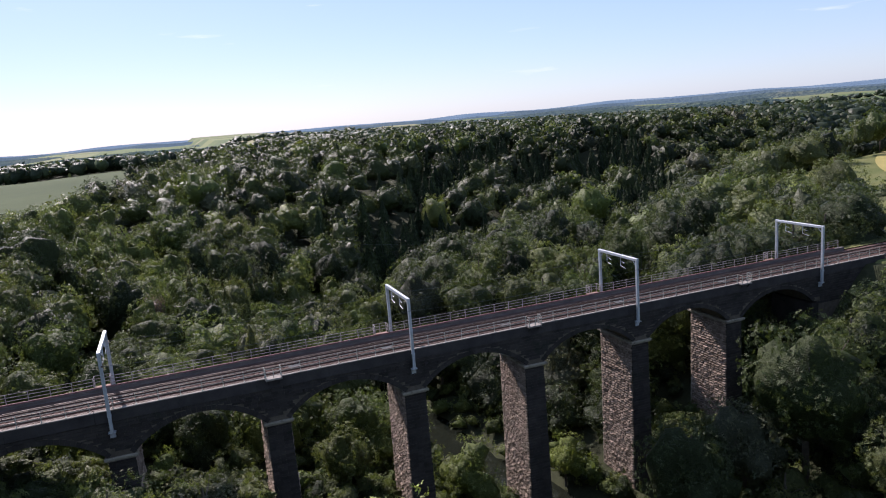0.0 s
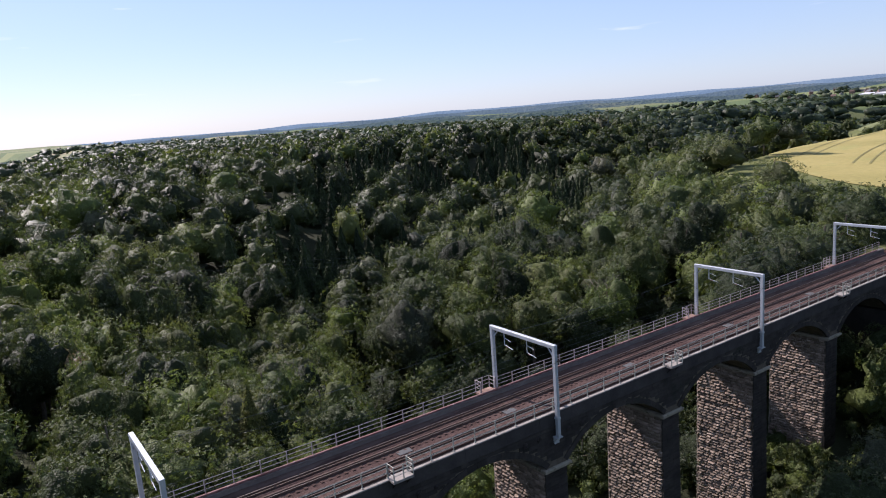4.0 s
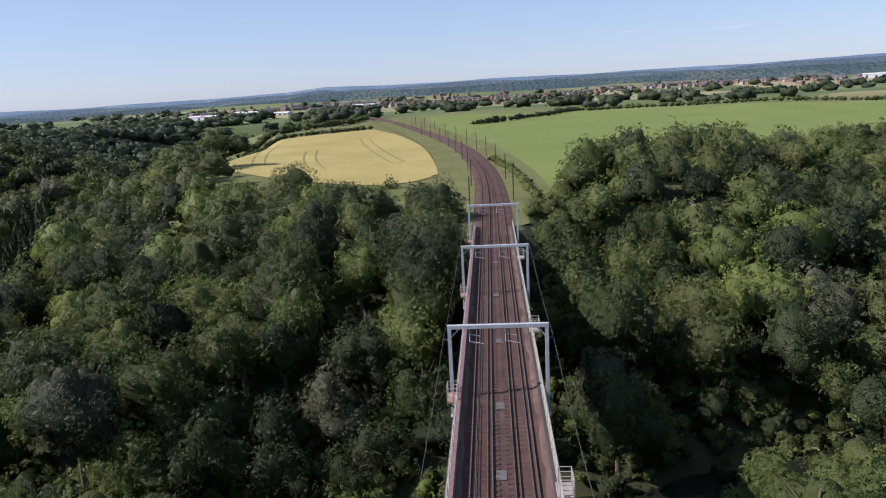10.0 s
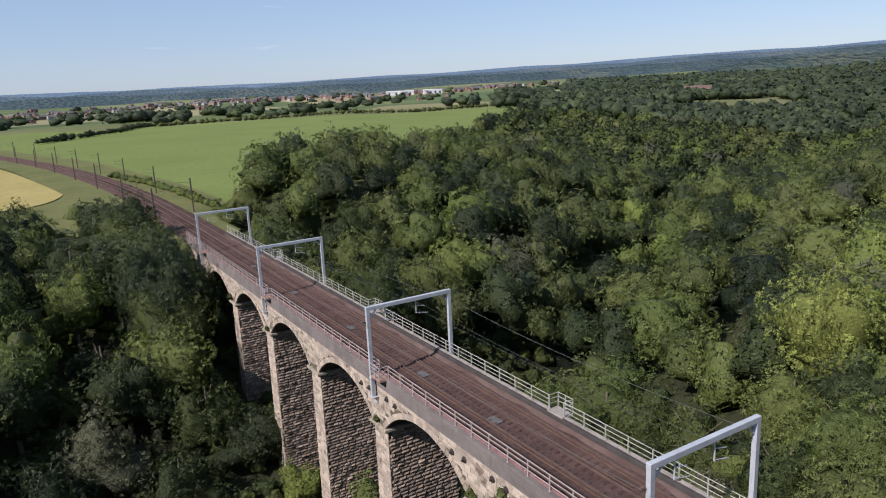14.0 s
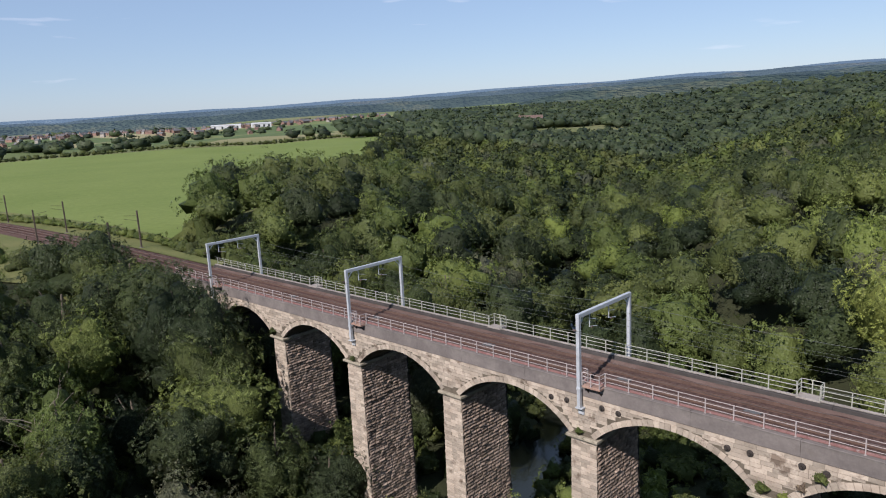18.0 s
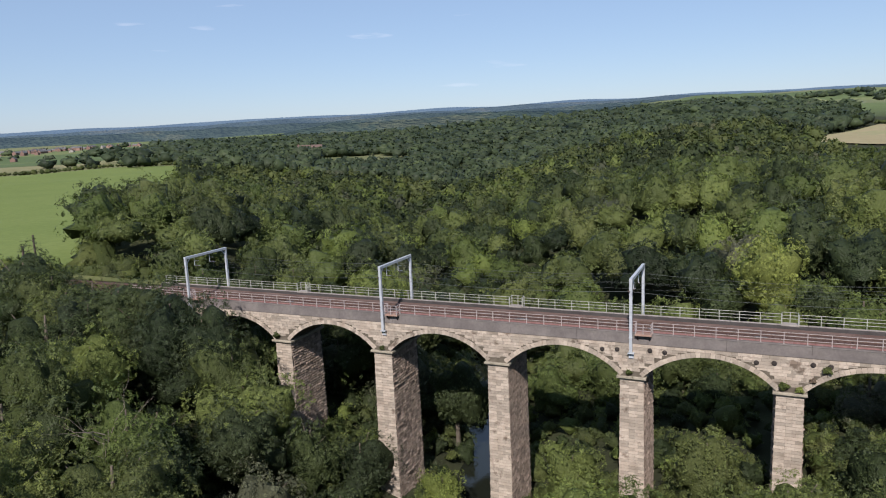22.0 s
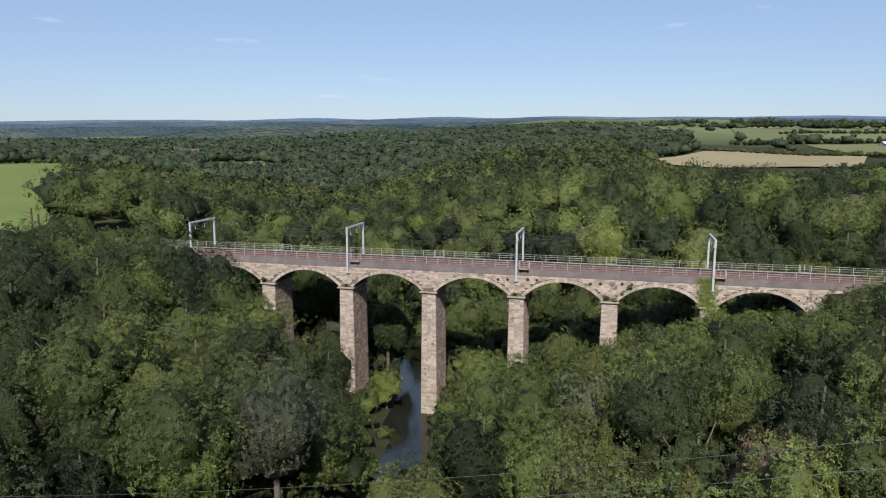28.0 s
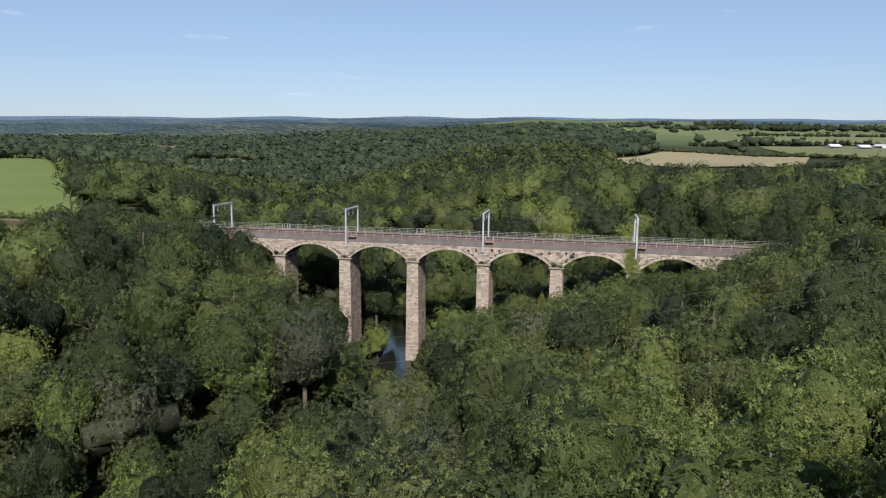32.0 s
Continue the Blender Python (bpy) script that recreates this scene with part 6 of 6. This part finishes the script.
def shed(x, y, turn, w, d, h, label):
    """A long low industrial shed with a shallow roof and dark doorways."""
    ob = thing("industrial_shed", label, "shed", "sheds", at=pose(x, y, float(land(np.array([x]), np.array([y]))[0]), 0, 0, turn))
    a, b, _ = house_parts(w, d, h, 2.0)
    part("wall", a.mesh("wall", M_SHED), ob)
    part("roof", b.mesh("roof", M_SHED), ob)
    for i in range(4):
        px = -w / 2 + w * (i + 0.5) / 4
        for s in (-1, 1):
            part("doorway", Build().box(px - 2.2, px + 2.2, min(s * d / 2, s * (d / 2 + 0.06)), max(s * d / 2, s * (d / 2 + 0.06)), 0, h * 0.7).mesh("doorway", M_PANE), ob)


for x, y, t, w, d, h in ((1290, 537, 70, 80, 30, 6.5), (1225, 430, 75, 70, 26, 6), (1310, 455, 72, 60, 30, 6.5), (1200, 370, 75, 40, 20, 5), (1400, 260, 80, 60, 24, 6), (1560, -840, 60, 70, 30, 9), (1500, -900, 65, 46, 24, 9), (1590, -960, 62, 50, 22, 8), (900, 590, 40, 40, 18, 5)):
    shed(x, y, t, w, d, h, "long white industrial shed at the edge of town")
for x, y, t in ((-282, -618, 20), (-305, -640, 110), (-262, -640, 20)):
    shed(x, y, t, 12, 7, 2.6, "pale farm shed among upland fields")
manor = thing("large_house", "large red brick house with a tiled roof above the woods", "house", at=pose(512, -669, float(land(np.array([512.0]), np.array([-669.0]))[0]) + 3, 0, 0, 35))
for nm, b, mat in zip(("wall", "roof", "chimney"), house_parts(30, 11, 8, 4), (M_BRICKWALL, M_TILE, M_BRICKWALL)):
    part(nm, b.mesh(nm, mat), manor)

# power line poles by the wood's edge
for x, y in ((222, 120), (224, 114)):
    z = float(land(np.array([float(x)]), np.array([float(y)]))[0])
    pole = thing("power_pole", "dark wooden power pole with a cross-arm", "pole", "power poles")
    part("shaft", Build().bar((x, y, z - 0.5), (x, y, z + 11), 0.2, 8, 0.14).mesh("shaft", M_POLE), pole)
    part("cross_arm", Build().beam((x, y - 1.2, z + 10.4), (x, y + 1.2, z + 10.4), 0.14, 0.16).mesh("cross_arm", M_POLE), pole)

# power cables slung across the valley over the trees
for k, (dy, dz) in enumerate(((0.0, 0.0), (1.1, -0.9), (2.2, -1.9))):
    pts = [(x, 85 + dy, 2.3 + dz - 0.2 * x + 0.0009 * (x + 10) ** 2) for x in np.linspace(-110, 60, 30)]
    thing("power_cable", "thin grey power cable slung over the treetops", "cable", "power cables", data=Build().tube(pts, 0.010).mesh("power_cable", M_WIRE))
